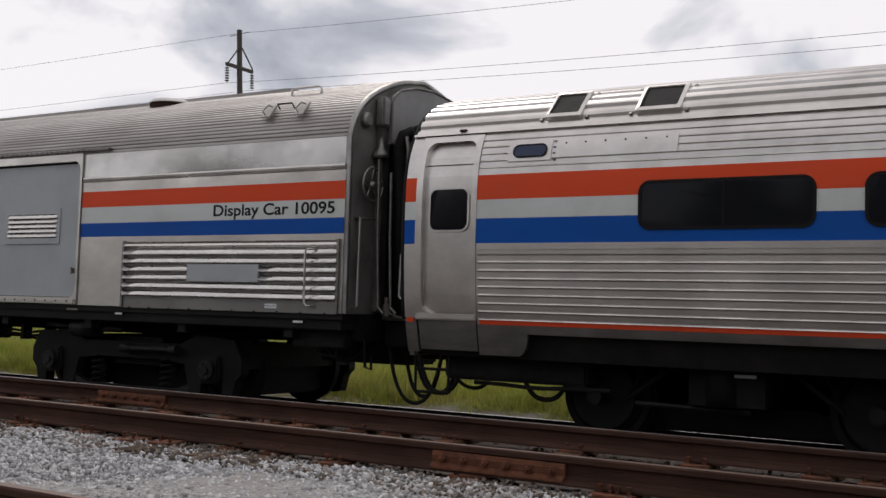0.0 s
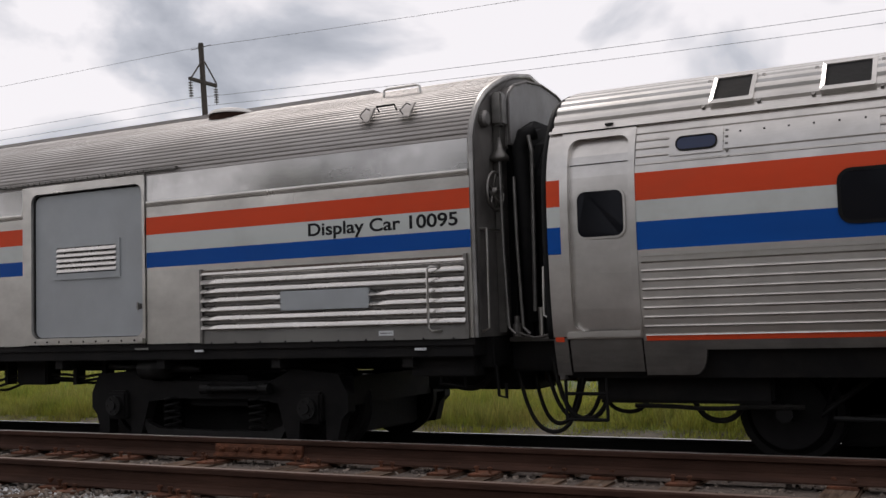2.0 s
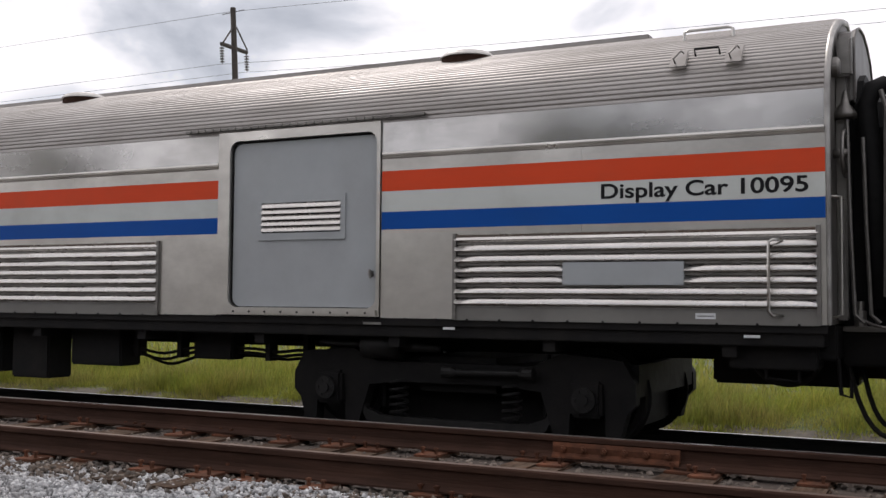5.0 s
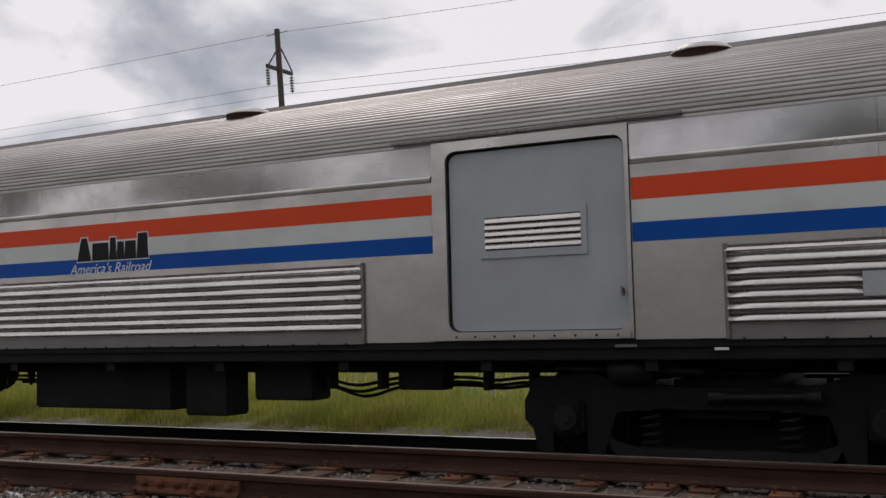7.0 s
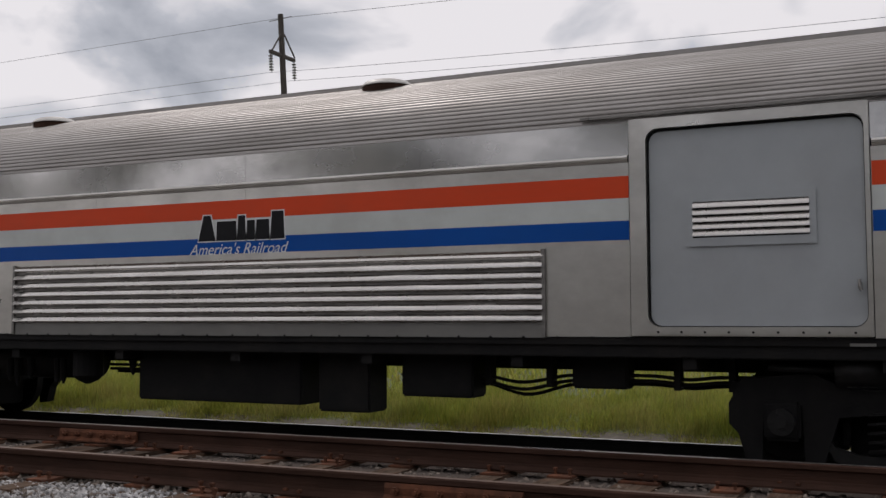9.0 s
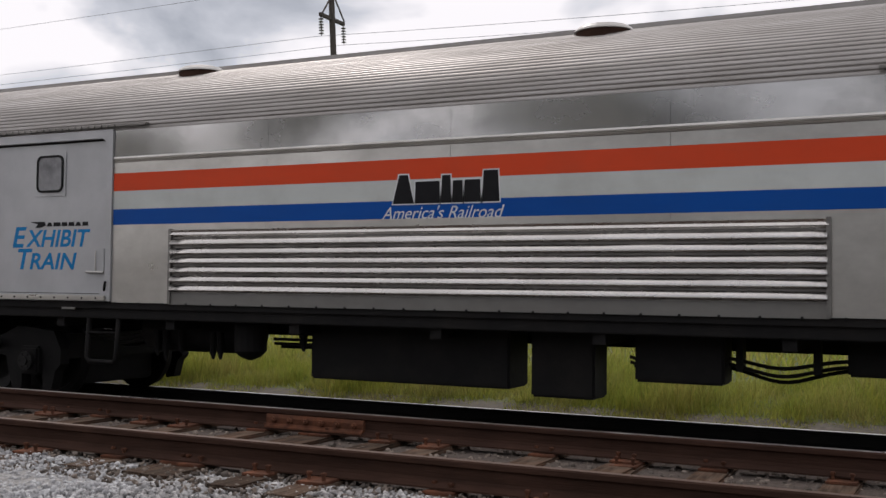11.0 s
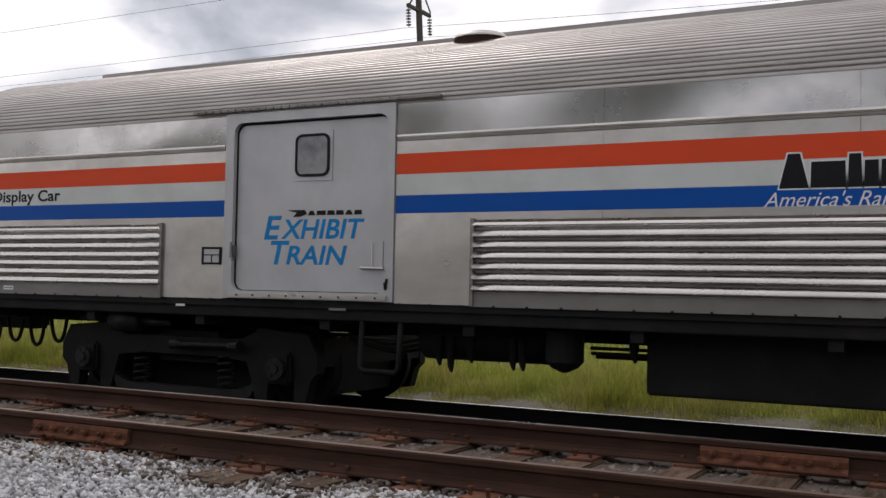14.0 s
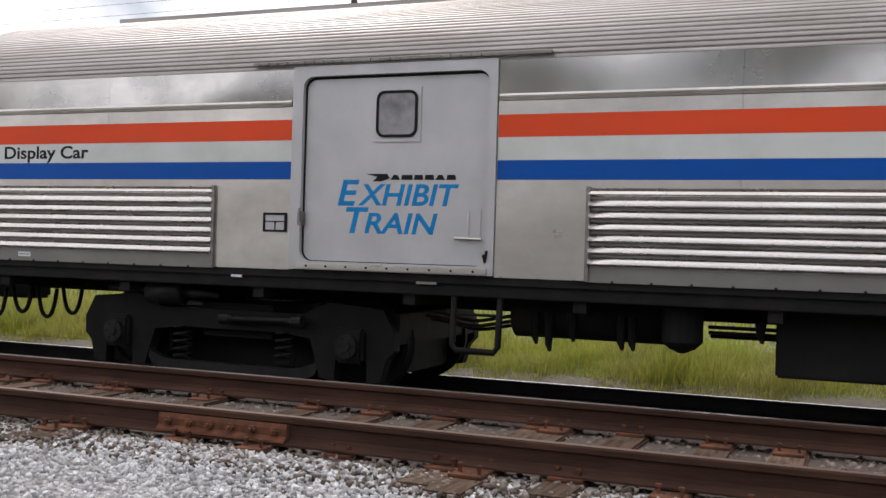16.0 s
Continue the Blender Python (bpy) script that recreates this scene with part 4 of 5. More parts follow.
def wheelset(parent, x, r=0.457):
    for y, s in ((12.77, 1), (14.275, -1)):
        bm = bmesh.new()
        prof = [(-0.075, r * 0.30), (-0.075, r * 0.42), (-0.035, r * 0.5), (-0.03, r * 0.8), (-0.07, r * 0.86), (-0.07, r), (0.03, r + 0.004), (0.045, r + 0.026), (0.06, r + 0.026), (0.065, r * 0.86), (0.02, r * 0.8), (0.02, r * 0.45), (0.07, r * 0.4), (0.07, r * 0.3)]
        n = 40
        rings = [[bm.verts.new((x + q * math.cos(k * math.tau / n), y + s * d, TRAIN_Z + r + q * math.sin(k * math.tau / n))) for k in range(n)] for d, q in prof]
        for a, b in zip(rings, rings[1:]):
            for k in range(n):
                bm.faces.new((a[k], a[(k + 1) % n], b[(k + 1) % n], b[k]))
        bm.faces.new(rings[0])
        bm.faces.new(rings[-1][::-1])
        bmesh.ops.recalc_face_normals(bm, faces=bm.faces)
        part("wheel", bm, DARK_IRON, parent, "grimy steel wheel with a worn tread", smooth=False)
    part("axle", tube(bmesh.new(), [(x, 12.35, TRAIN_Z + r), (x, 14.7, TRAIN_Z + r)], 0.075, 12), DARK_IRON, parent)


def outside_truck(parent, xc, flip):
    wb = 1.40
    zr = TRAIN_Z
    bm = bmesh.new()
    frames, beams = [], []
    for y0, y1 in ((12.36, 12.50), (14.55, 14.69)):
        top = [(-1.86, 0.60), (-1.74, 0.82), (-1.15, 0.87), (-0.85, 0.74), (0.85, 0.74), (1.15, 0.87), (1.74, 0.82), (1.86, 0.60)]
        bot = [(1.86, 0.42), (1.78, 0.34), (1.72, 0.12), (1.58, 0.10), (1.56, 0.55), (1.24, 0.55), (1.22, 0.10), (1.06, 0.12), (0.94, 0.5), (0.6, 0.54), (-0.6, 0.54),
               (-0.94, 0.5), (-1.06, 0.12), (-1.22, 0.10), (-1.24, 0.55), (-1.56, 0.55), (-1.58, 0.10), (-1.72, 0.12), (-1.78, 0.34), (-1.86, 0.42)]
        frames.append(plate(bmesh.new(), [(xc + x, z + zr) for x, z in top + bot], y0, y1))
    box(bm, xc - 0.42, xc + 0.42, 12.5, 14.55, zr + 0.45, zr + 0.80)
    beams = [boxed(xc - 1.85, xc - 1.72, 12.505, 14.545, zr + 0.48, zr + 0.78), boxed(xc + 1.72, xc + 1.85, 12.505, 14.545, zr + 0.48, zr + 0.78)]
    bmesh.ops.recalc_face_normals(bm, faces=bm.faces)
    truck = part("truck", bm, DARK_IRON, parent, "heavy black cast truck with outside journals")
    for f in frames:
        bmesh.ops.recalc_face_normals(f, faces=f.faces)
        part("side_frame", f, DARK_IRON, truck, "cast side frame with pedestals")
    for f in beams:
        part("end_beam", f, DARK_IRON, truck)
    for a, b, z0 in ((-1.7, -0.92, 0.14), (-0.9, 0.9, 0.08), (0.92, 1.7, 0.14)):
        part("brake_rigging", boxed(xc + a, xc + b, 12.9, 14.15, zr + z0, zr + 0.72, bevel=0.03), DARK_IRON, truck)
    for s in (-1, 1):
        wheelset(truck, xc + s * wb)
        for y0, y1, yc in ((12.27, 12.42, 12.27), (14.63, 14.78, 14.78)):
            jb = part("journal_box", boxed(xc + s * wb - 0.155, xc + s * wb + 0.155, y0 + 0.02, y1, zr + 0.29, zr + 0.63, bevel=0.03), DARK_IRON, truck)
            if y0 < 13:
                bm = disc_y(bmesh.new(), xc + s * wb, zr + 0.457, 0.115, 12.235, 12.30, 24)
                disc_y(bm, xc + s * wb, zr + 0.457, 0.05, 12.215, 12.24, 16)
                for k in range(6):
                    disc_y(bm, xc + s * wb + 0.085 * math.cos(k * math.tau / 6), zr + 0.457 + 0.085 * math.sin(k * math.tau / 6), 0.014, 12.225, 12.24, 6)
                part("journal_cap", bm, WORN_IRON, truck, "bolted bearing cap")
    for y in (12.42, 14.63):
        path = [(xc - wb + 0.02, y, zr + 0.70), (xc - wb + 0.22, y, zr + 0.62), (xc - wb + 0.33, y, zr + 0.35), (xc - wb + 0.42, y, zr + 0.19), (xc - wb + 0.6, y, zr + 0.13), (xc, y, zr + 0.12)]
        path += [(2 * xc - a, b, c) for a, b, c in reversed(path[:-1])]
        bm = bmesh.new()
        lo = [bm.verts.new((a, b - 0.045, c - 0.06)) for a, b, c in path]
        hi = [bm.verts.new((a, b - 0.045, c + 0.06)) for a, b, c in path]
        lo2 = [bm.verts.new((a, b + 0.045, c - 0.06)) for a, b, c in path]
        hi2 = [bm.verts.new((a, b + 0.045, c + 0.06)) for a, b, c in path]
        for i in range(len(path) - 1):
            for p, q in ((lo, hi), (hi, hi2), (hi2, lo2), (lo2, lo)):
                bm.faces.new((p[i], p[i + 1], q[i + 1], q[i]))
        bmesh.ops.recalc_face_normals(bm, faces=bm.faces)
        part("equalizer", bm, WORN_IRON if y < 13 else DARK_IRON, truck, "drop equalizer bar polished by wear")
        for s in (-1, 1):
            bm = bmesh.new()
            coil(bm, xc + s * 0.62, y, zr + 0.18, zr + 0.56)
            part("coil_spring", bm, DARK_IRON, truck)
    bm = tube(bmesh.new(), [(xc - 0.55 * flip, 12.3, zr + 0.90), (xc - 0.95 * flip, 12.3, zr + 0.90)], 0.13, 16)
    tube(bm, [(xc - 0.95 * flip, 12.3, zr + 0.90), (xc - 1.5 * flip, 12.3, zr + 0.92)], 0.03, 8)
    tube(bm, [(xc - 0.55 * flip, 12.3, zr + 0.90), (xc - 0.1 * flip, 12.3, zr + 0.88)], [0.06, 0.03], 10)
    part("brake_cylinder", bm, WORN_IRON, truck, "worn grey brake cylinder", smooth=True)
    bm = tube(bmesh.new(), [(xc - 0.05, 12.27, zr + 0.66), (xc + 0.05, 12.27, zr + 0.66), (xc + 0.1, 12.27, zr + 0.66), (xc + 0.75, 12.27, zr + 0.67), (xc + 0.8, 12.27, zr + 0.67), (xc + 0.9, 12.27, zr + 0.67)], [0.06, 0.06, 0.032, 0.032, 0.06, 0.06], 12)
    part("damper", bm, WORN_IRON, truck, "horizontal damper rod")
    for s in (-1, 1):
        bm = bmesh.new()
        tube(bm, [(xc + s * 0.93, 12.6, zr + 0.85), (xc + s * 0.9, 12.6, zr + 0.25)], 0.03, 6)
        box(bm, xc + s * 0.93 - 0.05, xc + s * 0.93 + 0.05, 12.7, 12.82, zr + 0.3, zr + 0.6)
        part("brake_hanger", bm, DARK_IRON, truck)
    return truck


outside_truck(display_car, -19.98, 1)
outside_truck(display_car, -5.94, 1)


def inside_truck(parent, xc):
    zr = TRAIN_Z
    bm = bmesh.new()
    frames = []
    for y0, y1 in ((12.95, 13.1), (13.95, 14.1)):
        frames.append(plate(bmesh.new(), [(xc + a, zr + b) for a, b in ((-1.75, 0.35), (-1.7, 0.72), (-0.6, 0.86), (0.6, 0.86), (1.7, 0.72), (1.75, 0.35), (1.3, 0.28), (0.6, 0.42), (-0.6, 0.42), (-1.3, 0.28))], y0, y1))
    box(bm, xc - 0.35, xc + 0.35, 12.35, 14.7, zr + 0.45, zr + 0.92)
    box(bm, xc - 1.75, xc + 1.75, 13.11, 13.94, zr + 0.40, zr + 0.97)
    bmesh.ops.recalc_face_normals(bm, faces=bm.faces)
    truck = part("truck", bm, DARK_IRON, parent, "black inside-bearing truck")
    for f in frames:
        bmesh.ops.recalc_face_normals(f, faces=f.faces)
        part("side_frame", f, DARK_IRON, truck)
    part("brake_rigging", boxed(xc - 0.95, xc + 0.95, 12.95, 14.1, zr + 0.13, zr + 0.9, bevel=0.03), DARK_IRON, truck)
    for s in (-1, 1):
        wheelset(truck, xc + s * 1.295)
        part("brake_disc", disc_y(bmesh.new(), xc + s * 1.295, zr + 0.457, 0.33, 12.60, 12.66, 32), DARK_IRON, truck)
        part("tread_arm", tube(bmesh.new(), [(xc + s * 0.75, 12.5, zr + 0.95), (xc + s * 1.0, 12.5, zr + 0.45), (xc + s * 0.4, 12.5, zr + 0.9)], 0.035, 8), DARK_IRON, truck)
    bm = bmesh.new()
    tube(bm, [(xc - 0.05, 12.42, zr + 0.45), (xc - 0.05, 12.42, zr + 0.98)], 0.16, 18)
    part("air_spring", bm, RUBBER, truck, smooth=True)
    part("link_rod", tube(bmesh.new(), [(xc - 0.9, 12.45, zr + 0.42), (xc + 0.2, 12.45, zr + 0.40)], 0.025, 8), WORN_IRON, truck)
    part("data_plate", boxed(xc - 0.02, xc + 0.27, 12.325, 12.345, zr + 0.72, zr + 0.75), WHITE_INK, truck)
    return truck


inside_truck(coach, 1.72)
inside_truck(coach, 20.3)


# ---- under the cars ----
def slung_box(parent, x0, x1, z0, name, label, y0=12.12, y1=12.75, mat=BLACK):
    b = part(name, boxed(x0, x1, y0, y1, z0, 1.0, bevel=0.02), mat, parent, label)
    for x in (x0 + 0.12, x1 - 0.12):
        part("hanger", boxed(x - 0.03, x + 0.03, y0 + 0.05, y0 + 0.12, 0.98, 1.12), DARK_IRON, b)
    return b


part("center_sill", boxed(CAR0 + 0.2, CAR1 - 0.2, 13.25, 13.8, 0.80, 1.0), BLACK, display_car)
for k in range(13):
    x = CAR0 + 0.8 + 1.63 * k
    part("cross_bearer", boxed(x - 0.06, x + 0.06, 12.1, 14.9, 0.88, 0.99), BLACK, display_car)
slung_box(display_car, -14.62, -12.35, 0.40, "equipment_box", "large black battery box slung under the floor", 12.45, 12.95)
slung_box(display_car, -12.11, -11.48, 0.35, "equipment_box", "black equipment cabinet slung under the floor", 12.41, 12.8)
slung_box(display_car, -11.1, -10.3, 0.54, "equipment_box", "small black box slung under the floor", 12.4)
slung_box(display_car, -9.3, -8.75, 0.66, "equipment_box", "small black box slung under the floor", 12.5)
# tanks and valves between the left-hand truck and the battery box
bm = tube(bmesh.new(), [(-17.0, 12.75, 0.84), (-15.55, 12.75, 0.84)], 0.24, 20)
part("air_reservoir", bm, BLACK, display_car, "black air reservoir", smooth=True)
bm = tube(bmesh.new(), [(-15.4, 12.45, 0.95), (-15.4, 12.45, 0.66), (-15.4, 12.45, 0.6), (-15.4, 12.45, 0.56)], [0.18, 0.18, 0.12, 0.03], 16)
part("brake_valve", bm, BLACK, display_car)
rnd = random.Random(11)
for x, z in ((-16.75, 0.56), (-16.62, 0.50), (-16.4, 0.6), (-15.95, 0.55), (-15.85, 0.55), (-14.75, 0.68)):
    part("drain_cock", tube(bmesh.new(), [(x, 12.5, 0.85), (x, 12.5, z + 0.06), (x + 0.02, 12.48, z)], [0.05, 0.035, 0.015], 8), DARK_IRON, display_car)


def conduit(parent, x0, x1, z, dips, y, r=0.018):
    pts = []
    n = max(8, int((x1 - x0) / 0.08))
    for k in range(n + 1):
        x = x0 + (x1 - x0) * k / n
        pts.append((x, y, z - sum(d * math.exp(-((x - c) / w) ** 2) for c, d, w in dips)))
    part("conduit", tube(bmesh.new(), pts, r, 6), CABLE, parent)


for j, (z, y) in enumerate(((0.79, 12.6), (0.74, 12.62), (0.70, 12.75))):
    conduit(display_car, -11.2, -7.6, z, ((-9.85, 0.09 + 0.02 * j, 0.35), (-10.95, 0.1, 0.25), (-8.2, 0.03, 0.2)), y)
    conduit(display_car, -17.9, -16.9, z + 0.02, ((-17.4, 0.08, 0.3),), y)
    conduit(display_car, -15.2, -14.4, z, (), y)
for x in (-9.55, -8.95, -8.3, -7.8, -10.2):
    part("conduit_clamp", boxed(x - 0.03, x + 0.03, 12.55, 12.7, 0.66, 1.0), BLACK, display_car)

# coach underbody
part("underframe", boxed(C0 + 0.1, C1, 12.2, 14.85, 0.83, 1.02), BLACK, coach, "black steel underframe")
part("end_gear", boxed(C0 + 0.25, 0.35, 12.35, 14.6, 0.52, 0.84, bevel=0.03), BLACK, coach)
slung_box(coach, 4.6, 7.2, 0.4, "equipment_box", "black equipment box under the coach", 12.2)
slung_box(coach, 8.0, 14.5, 0.42, "equipment_box", "long black equipment box under the coach", 12.2)
conduit(coach, -0.9, 0.6, 0.50, ((-0.2, 0.02, 0.3),), 12.35, 0.022)

# ---- ends and coupling ----
for k in range(9):
    # the diaphragm sags between the two cars
    x = CAR1 + 0.03 + 0.085 * k
    w = 0.0 if k % 2 else 0.045
    top = (3.45, 3.42, 3.34, 3.22, 3.12, 3.10, 3.20, 3.40, 3.62)[k]
    outline = [(12.80 - w, 1.15), (12.80 - w, top - 0.35), (12.95 - w, top - 0.10), (13.2, top), (13.84, top), (14.09 + w, top - 0.10), (14.24 + w, top - 0.35), (14.24 + w, 1.15)]
    bm = bmesh.new()
    a = [bm.verts.new((x, y, z)) for y, z in outline]
    b = [bm.verts.new((x + 0.08, y, z)) for y, z in outline]
    bm.faces.new(a)
    bm.faces.new(b[::-1])
    for i in range(8):
        bm.faces.new((a[i], b[i], b[(i + 1) % 8], a[(i + 1) % 8]))
    bmesh.ops.recalc_face_normals(bm, faces=bm.faces)
    part("bellows_pleat", bm, RUBBER, display_car, "black pleat of the gangway diaphragm")
arc = mirrored([(12.62, 3.10), (12.62, 3.56), (12.65, 3.64), (12.78, 3.74), (13.1, 3.83), (MID, 3.87)], MID)
for x0, x1, name, lab in ((CAR1 + 0.115, CAR1 + 0.14, "gangway_hood", "flat grey hood plate over the gangway"),):
    bm = bmesh.new()
    a, b = [bm.verts.new((x0, y, z)) for y, z in arc], [bm.verts.new((x1, y, z)) for y, z in arc]
    bm.faces.new(a)
    bm.faces.new(b[::-1])
    for i in range(len(a)):
        bm.faces.new((a[i], b[i], b[(i + 1) % len(a)], a[(i + 1) % len(a)]))
    bmesh.ops.recalc_face_normals(bm, faces=bm.faces)
    hood = part(name, bm, HOOD_PAINT, display_car, lab)
bm = bmesh.new()
rows = [[bm.verts.new((x, y + k * (MID - y) * 0.03, z - 0.04 * k)) for y, z in arc] for x, k in ((CAR1 + 0.004, 0.4), (CAR1 + 0.112, 0.4), (CAR1 + 0.112, 1.0), (CAR1 + 0.004, 1.0))]
for r, w in zip(rows, rows[1:] + rows[:1]):
    for i in range(len(arc) - 1):
        bm.faces.new((r[i], r[i + 1], w[i + 1], w[i]))
bmesh.ops.recalc_face_normals(bm, faces=bm.faces)
part("hood_skin", bm, END_PAINT, hood, "dark arched skin behind the hood plate")
part("hood_rim", tube(bmesh.new(), [(CAR1 + 0.145, y, z) for y, z in arc], 0.014, 6), END_PAINT, hood)
# a rubber strip follows the coach's end, and plates close the way across
strip = [(C0 - 0.04, y + 0.08, z - 0.02) for y, z in coach_line[24::8]]
part("end_strip", tube(bmesh.new(), strip, 0.045, 8), RUBBER, coach, "black rubber strip round the coach end", smooth=True)
part("footplate", boxed(CAR1 + 0.022, C0 - 0.03, 12.72, 14.3, 1.10, 1.146, bevel=0.006), STEEL_GRIME_SHADE, display_car, "worn footplate across the gangway")
part("footplate_carrier", boxed(CAR1 + 0.022, C0 - 0.025, 12.78, 14.2, 0.80, 1.098, bevel=0.02), BLACK, display_car)
part("buffer_stem", tube(bmesh.new(), [(CAR1 + 0.18, 12.58, 1.15), (CAR1 + 0.18, 12.58, 1.28), (CAR1 + 0.18, 12.58, 1.285), (CAR1 + 0.18, 12.58, 1.36)], [0.05, 0.05, 0.03, 0.03], 10), STEEL_GRIME_SHADE, display_car, "grey buffer stem on the footplate")
part("buffer_stem", tube(bmesh.new(), [(CAR1 + 0.44, 12.58, 1.15), (CAR1 + 0.44, 12.58, 1.44)], 0.028, 8), STEEL, display_car, "bright steel stem")
part("chain", tube(bmesh.new(), [(CAR1 + 0.20 + 0.055 * k, 12.56, 1.20 - 0.06 * math.sin(k * math.pi / 7)) for k in range(8)], 0.014, 6), STEEL_GRIME_SHADE, display_car, "slack chain across the gangway")
part("louvred_box", boxed(CAR1 - 0.85, CAR1 - 0.12, 12.22, 12.6, 0.78, 1.0, bevel=0.015), BLACK, display_car, "black louvred box behind the buffer beam")
part("hood_strap", tube(bmesh.new(), [(CAR1 + 0.36, 12.60, 3.16), (CAR1 + 0.40, 12.58, 3.0), (CAR1 + 0.38, 12.58, 1.4)], 0.022, 8), STEEL_GRIME_SHADE, display_car, "grey strap down the diaphragm")
for y, x in ((12.66, CAR1 + 0.29),):
    part("rubber_tube", tube(bmesh.new(), [(x + 0.1, y + 0.05, 3.22), (x, y, 3.18), (x - 0.05, y, 3.05), (x, y - 0.02, 2.4), (x + 0.03, y, 1.3)], 0.085, 12), RUBBER, display_car, "vertical black rubber buffer tube", smooth=True)
for y, x, z1 in ((12.45, CAR1 + 0.10, 2.9), (12.52, CAR1 + 0.22, 2.75)):
    part("drain_pipe", tube(bmesh.new(), [(x, y, z1), (x + 0.02, y - 0.01, 2.0), (x + 0.05, y, 1.25), (x + 0.12, y, 1.18)], 0.018, 8), STEEL_GRIME_SHADE, display_car, "thin vertical pipe")
part("corner_bracket", boxed(CAR1 + 0.02, CAR1 + 0.14, 12.46, 12.60, 3.28, 3.62, bevel=0.02), STEEL_GRIME_SHADE, right_end, "grey bracket at the roof corner")
part("bell_cap", tube(bmesh.new(), [(CAR1 + 0.08, 12.5, 2.92), (CAR1 + 0.08, 12.5, 2.96), (CAR1 + 0.08, 12.5, 3.04), (CAR1 + 0.08, 12.5, 3.16)], [0.10, 0.10, 0.04, 0.012], 12), STEEL_GRIME_SHADE, right_end, smooth=True)
part("corner_post", boxed(CAR1 + 0.005, CAR1 + 0.09, 12.52, 12.66, 1.2, 3.3, bevel=0.01), STEEL_GRIME_SHADE, right_end)


def wheel_x(parent, x, y, z, r, name, label):
    """A hand wheel on an end wall."""
    bm = bmesh.new()
    pts = [(x, y + r * math.cos(k * math.tau / 24), z + r * math.sin(k * math.tau / 24)) for k in range(25)]
    tube(bm, pts, 0.016, 8)
    for k in range(5):
        a = k * math.tau / 5 + 0.3
        tube(bm, [(x - 0.03, y, z), (x, y + r * math.cos(a), z + r * math.sin(a))], 0.013, 6)
    tube(bm, [(x - 0.10, y, z), (x + 0.02, y, z)], 0.04, 10)
    part(name, bm, STEEL_GRIME_SHADE, parent, label, smooth=True)


wheel_x(right_end, CAR1 + 0.09, 12.36, 2.60, 0.19, "hand_brake_wheel", "worn grey spoked hand-brake wheel")
bm = tube(bmesh.new(), [(CAR1, 12.28, 3.32), (CAR1 + 0.05, 12.28, 3.32), (CAR1 + 0.07, 12.28, 3.32)], [0.085, 0.085, 0.06], 18)
part("marker_lamp", bm, STEEL_GRIME_SHADE, right_end, "unlit round marker lamp")
part("grab_bar", tube(bmesh.new(), [(CAR1 + 0.01, 12.15, 2.22), (CAR1 + 0.08, 12.15, 2.22), (CAR1 + 0.08, 12.14, 1.25), (CAR1 + 0.01, 12.14, 1.22)], 0.014, 8), STEEL, right_end, "thin steel grab bar")
part("grab_bar", tube(bmesh.new(), [(CAR1 + 0.01, 12.15, 2.22), (CAR1 + 0.06, 12.5, 2.22)], 0.012, 8), STEEL, right_end)
part("grab_bar", tube(bmesh.new(), [(C0 + 0.01, 11.97, 1.86), (C0 - 0.09, 11.97, 1.80), (C0 - 0.10, 11.97, 1.36), (C0 + 0.01, 11.98, 1.28)], 0.014, 8), STEEL, coach, "steel grab bar at the coach corner")
bm = bmesh.new()
full = mirrored([(max(y, 11.9), z) for y, z in coach_line[::6]], MID)
sv = [bm.verts.new((C0 + 0.01, y + (0.012 if y < MID else -0.012), z - 0.012)) for y, z in full]
bm.faces.new(sv)
sv2 = [bm.verts.new((C0 + 0.06, y + (0.012 if y < MID else -0.012), z - 0.012)) for y, z in full]
bm.faces.new(sv2[::-1])
for i in range(len(sv)):
    bm.faces.new((sv[i], sv2[i], sv2[(i + 1) % len(sv)], sv[(i + 1) % len(sv)]))
bmesh.ops.recalc_face_normals(bm, faces=bm.faces)
part("end_sheet", bm, END_PAINT, coach, "dark coach end sheet")
# buffer beams, couplers and hoses
for parent, x0, x1 in ((display_car, CAR1 - 0.9, CAR1 + 0.02), (coach, C0 - 0.02, C0 + 0.5), (display_car, CAR0 - 0.02, CAR0 + 0.9)):
    part("buffer_beam", boxed(x0, x1, 12.35, 14.7, 0.86, 1.16, bevel=0.02), BLACK, parent)
part("draft_gear", boxed(CAR1 - 1.2, CAR1 + 0.1, 13.2, 13.85, 0.58, 0.9, bevel=0.03), BLACK, display_car)
bm = boxed(CAR1 + 0.08, CAR1 + 0.48, 13.38, 13.66, 0.66, 0.88, bevel=0.04)
part("coupler", bm, RUST, display_car, "rusty knuckle coupler")
bm = boxed(C0 - 0.40, C0 + 0.02, 13.36, 13.68, 0.65, 0.89, bevel=0.04)
part("coupler", bm, RUST, coach, "rusty knuckle coupler")
bm = boxed(CAR0 - 0.75, CAR0 + 0.02, 13.36, 13.68, 0.65, 0.89, bevel=0.04)
part("coupler", bm, DARK_IRON, display_car)


def hose(parent, a, b, sag, r=0.028, n=14):
    a, b = Vector(a), Vector(b)
    pts = []
    for k in range(n + 1):
        t = k / n
        p = a.lerp(b, t)
        p.z -= sag * (1 - (2 * t - 1) ** 4 * 0.55 - 0.45 * (2 * t - 1) ** 2)
        pts.append(p)
    part("hose", tube(bmesh.new(), pts, r, 8), CABLE, parent, "sagging black rubber hose", smooth=True)


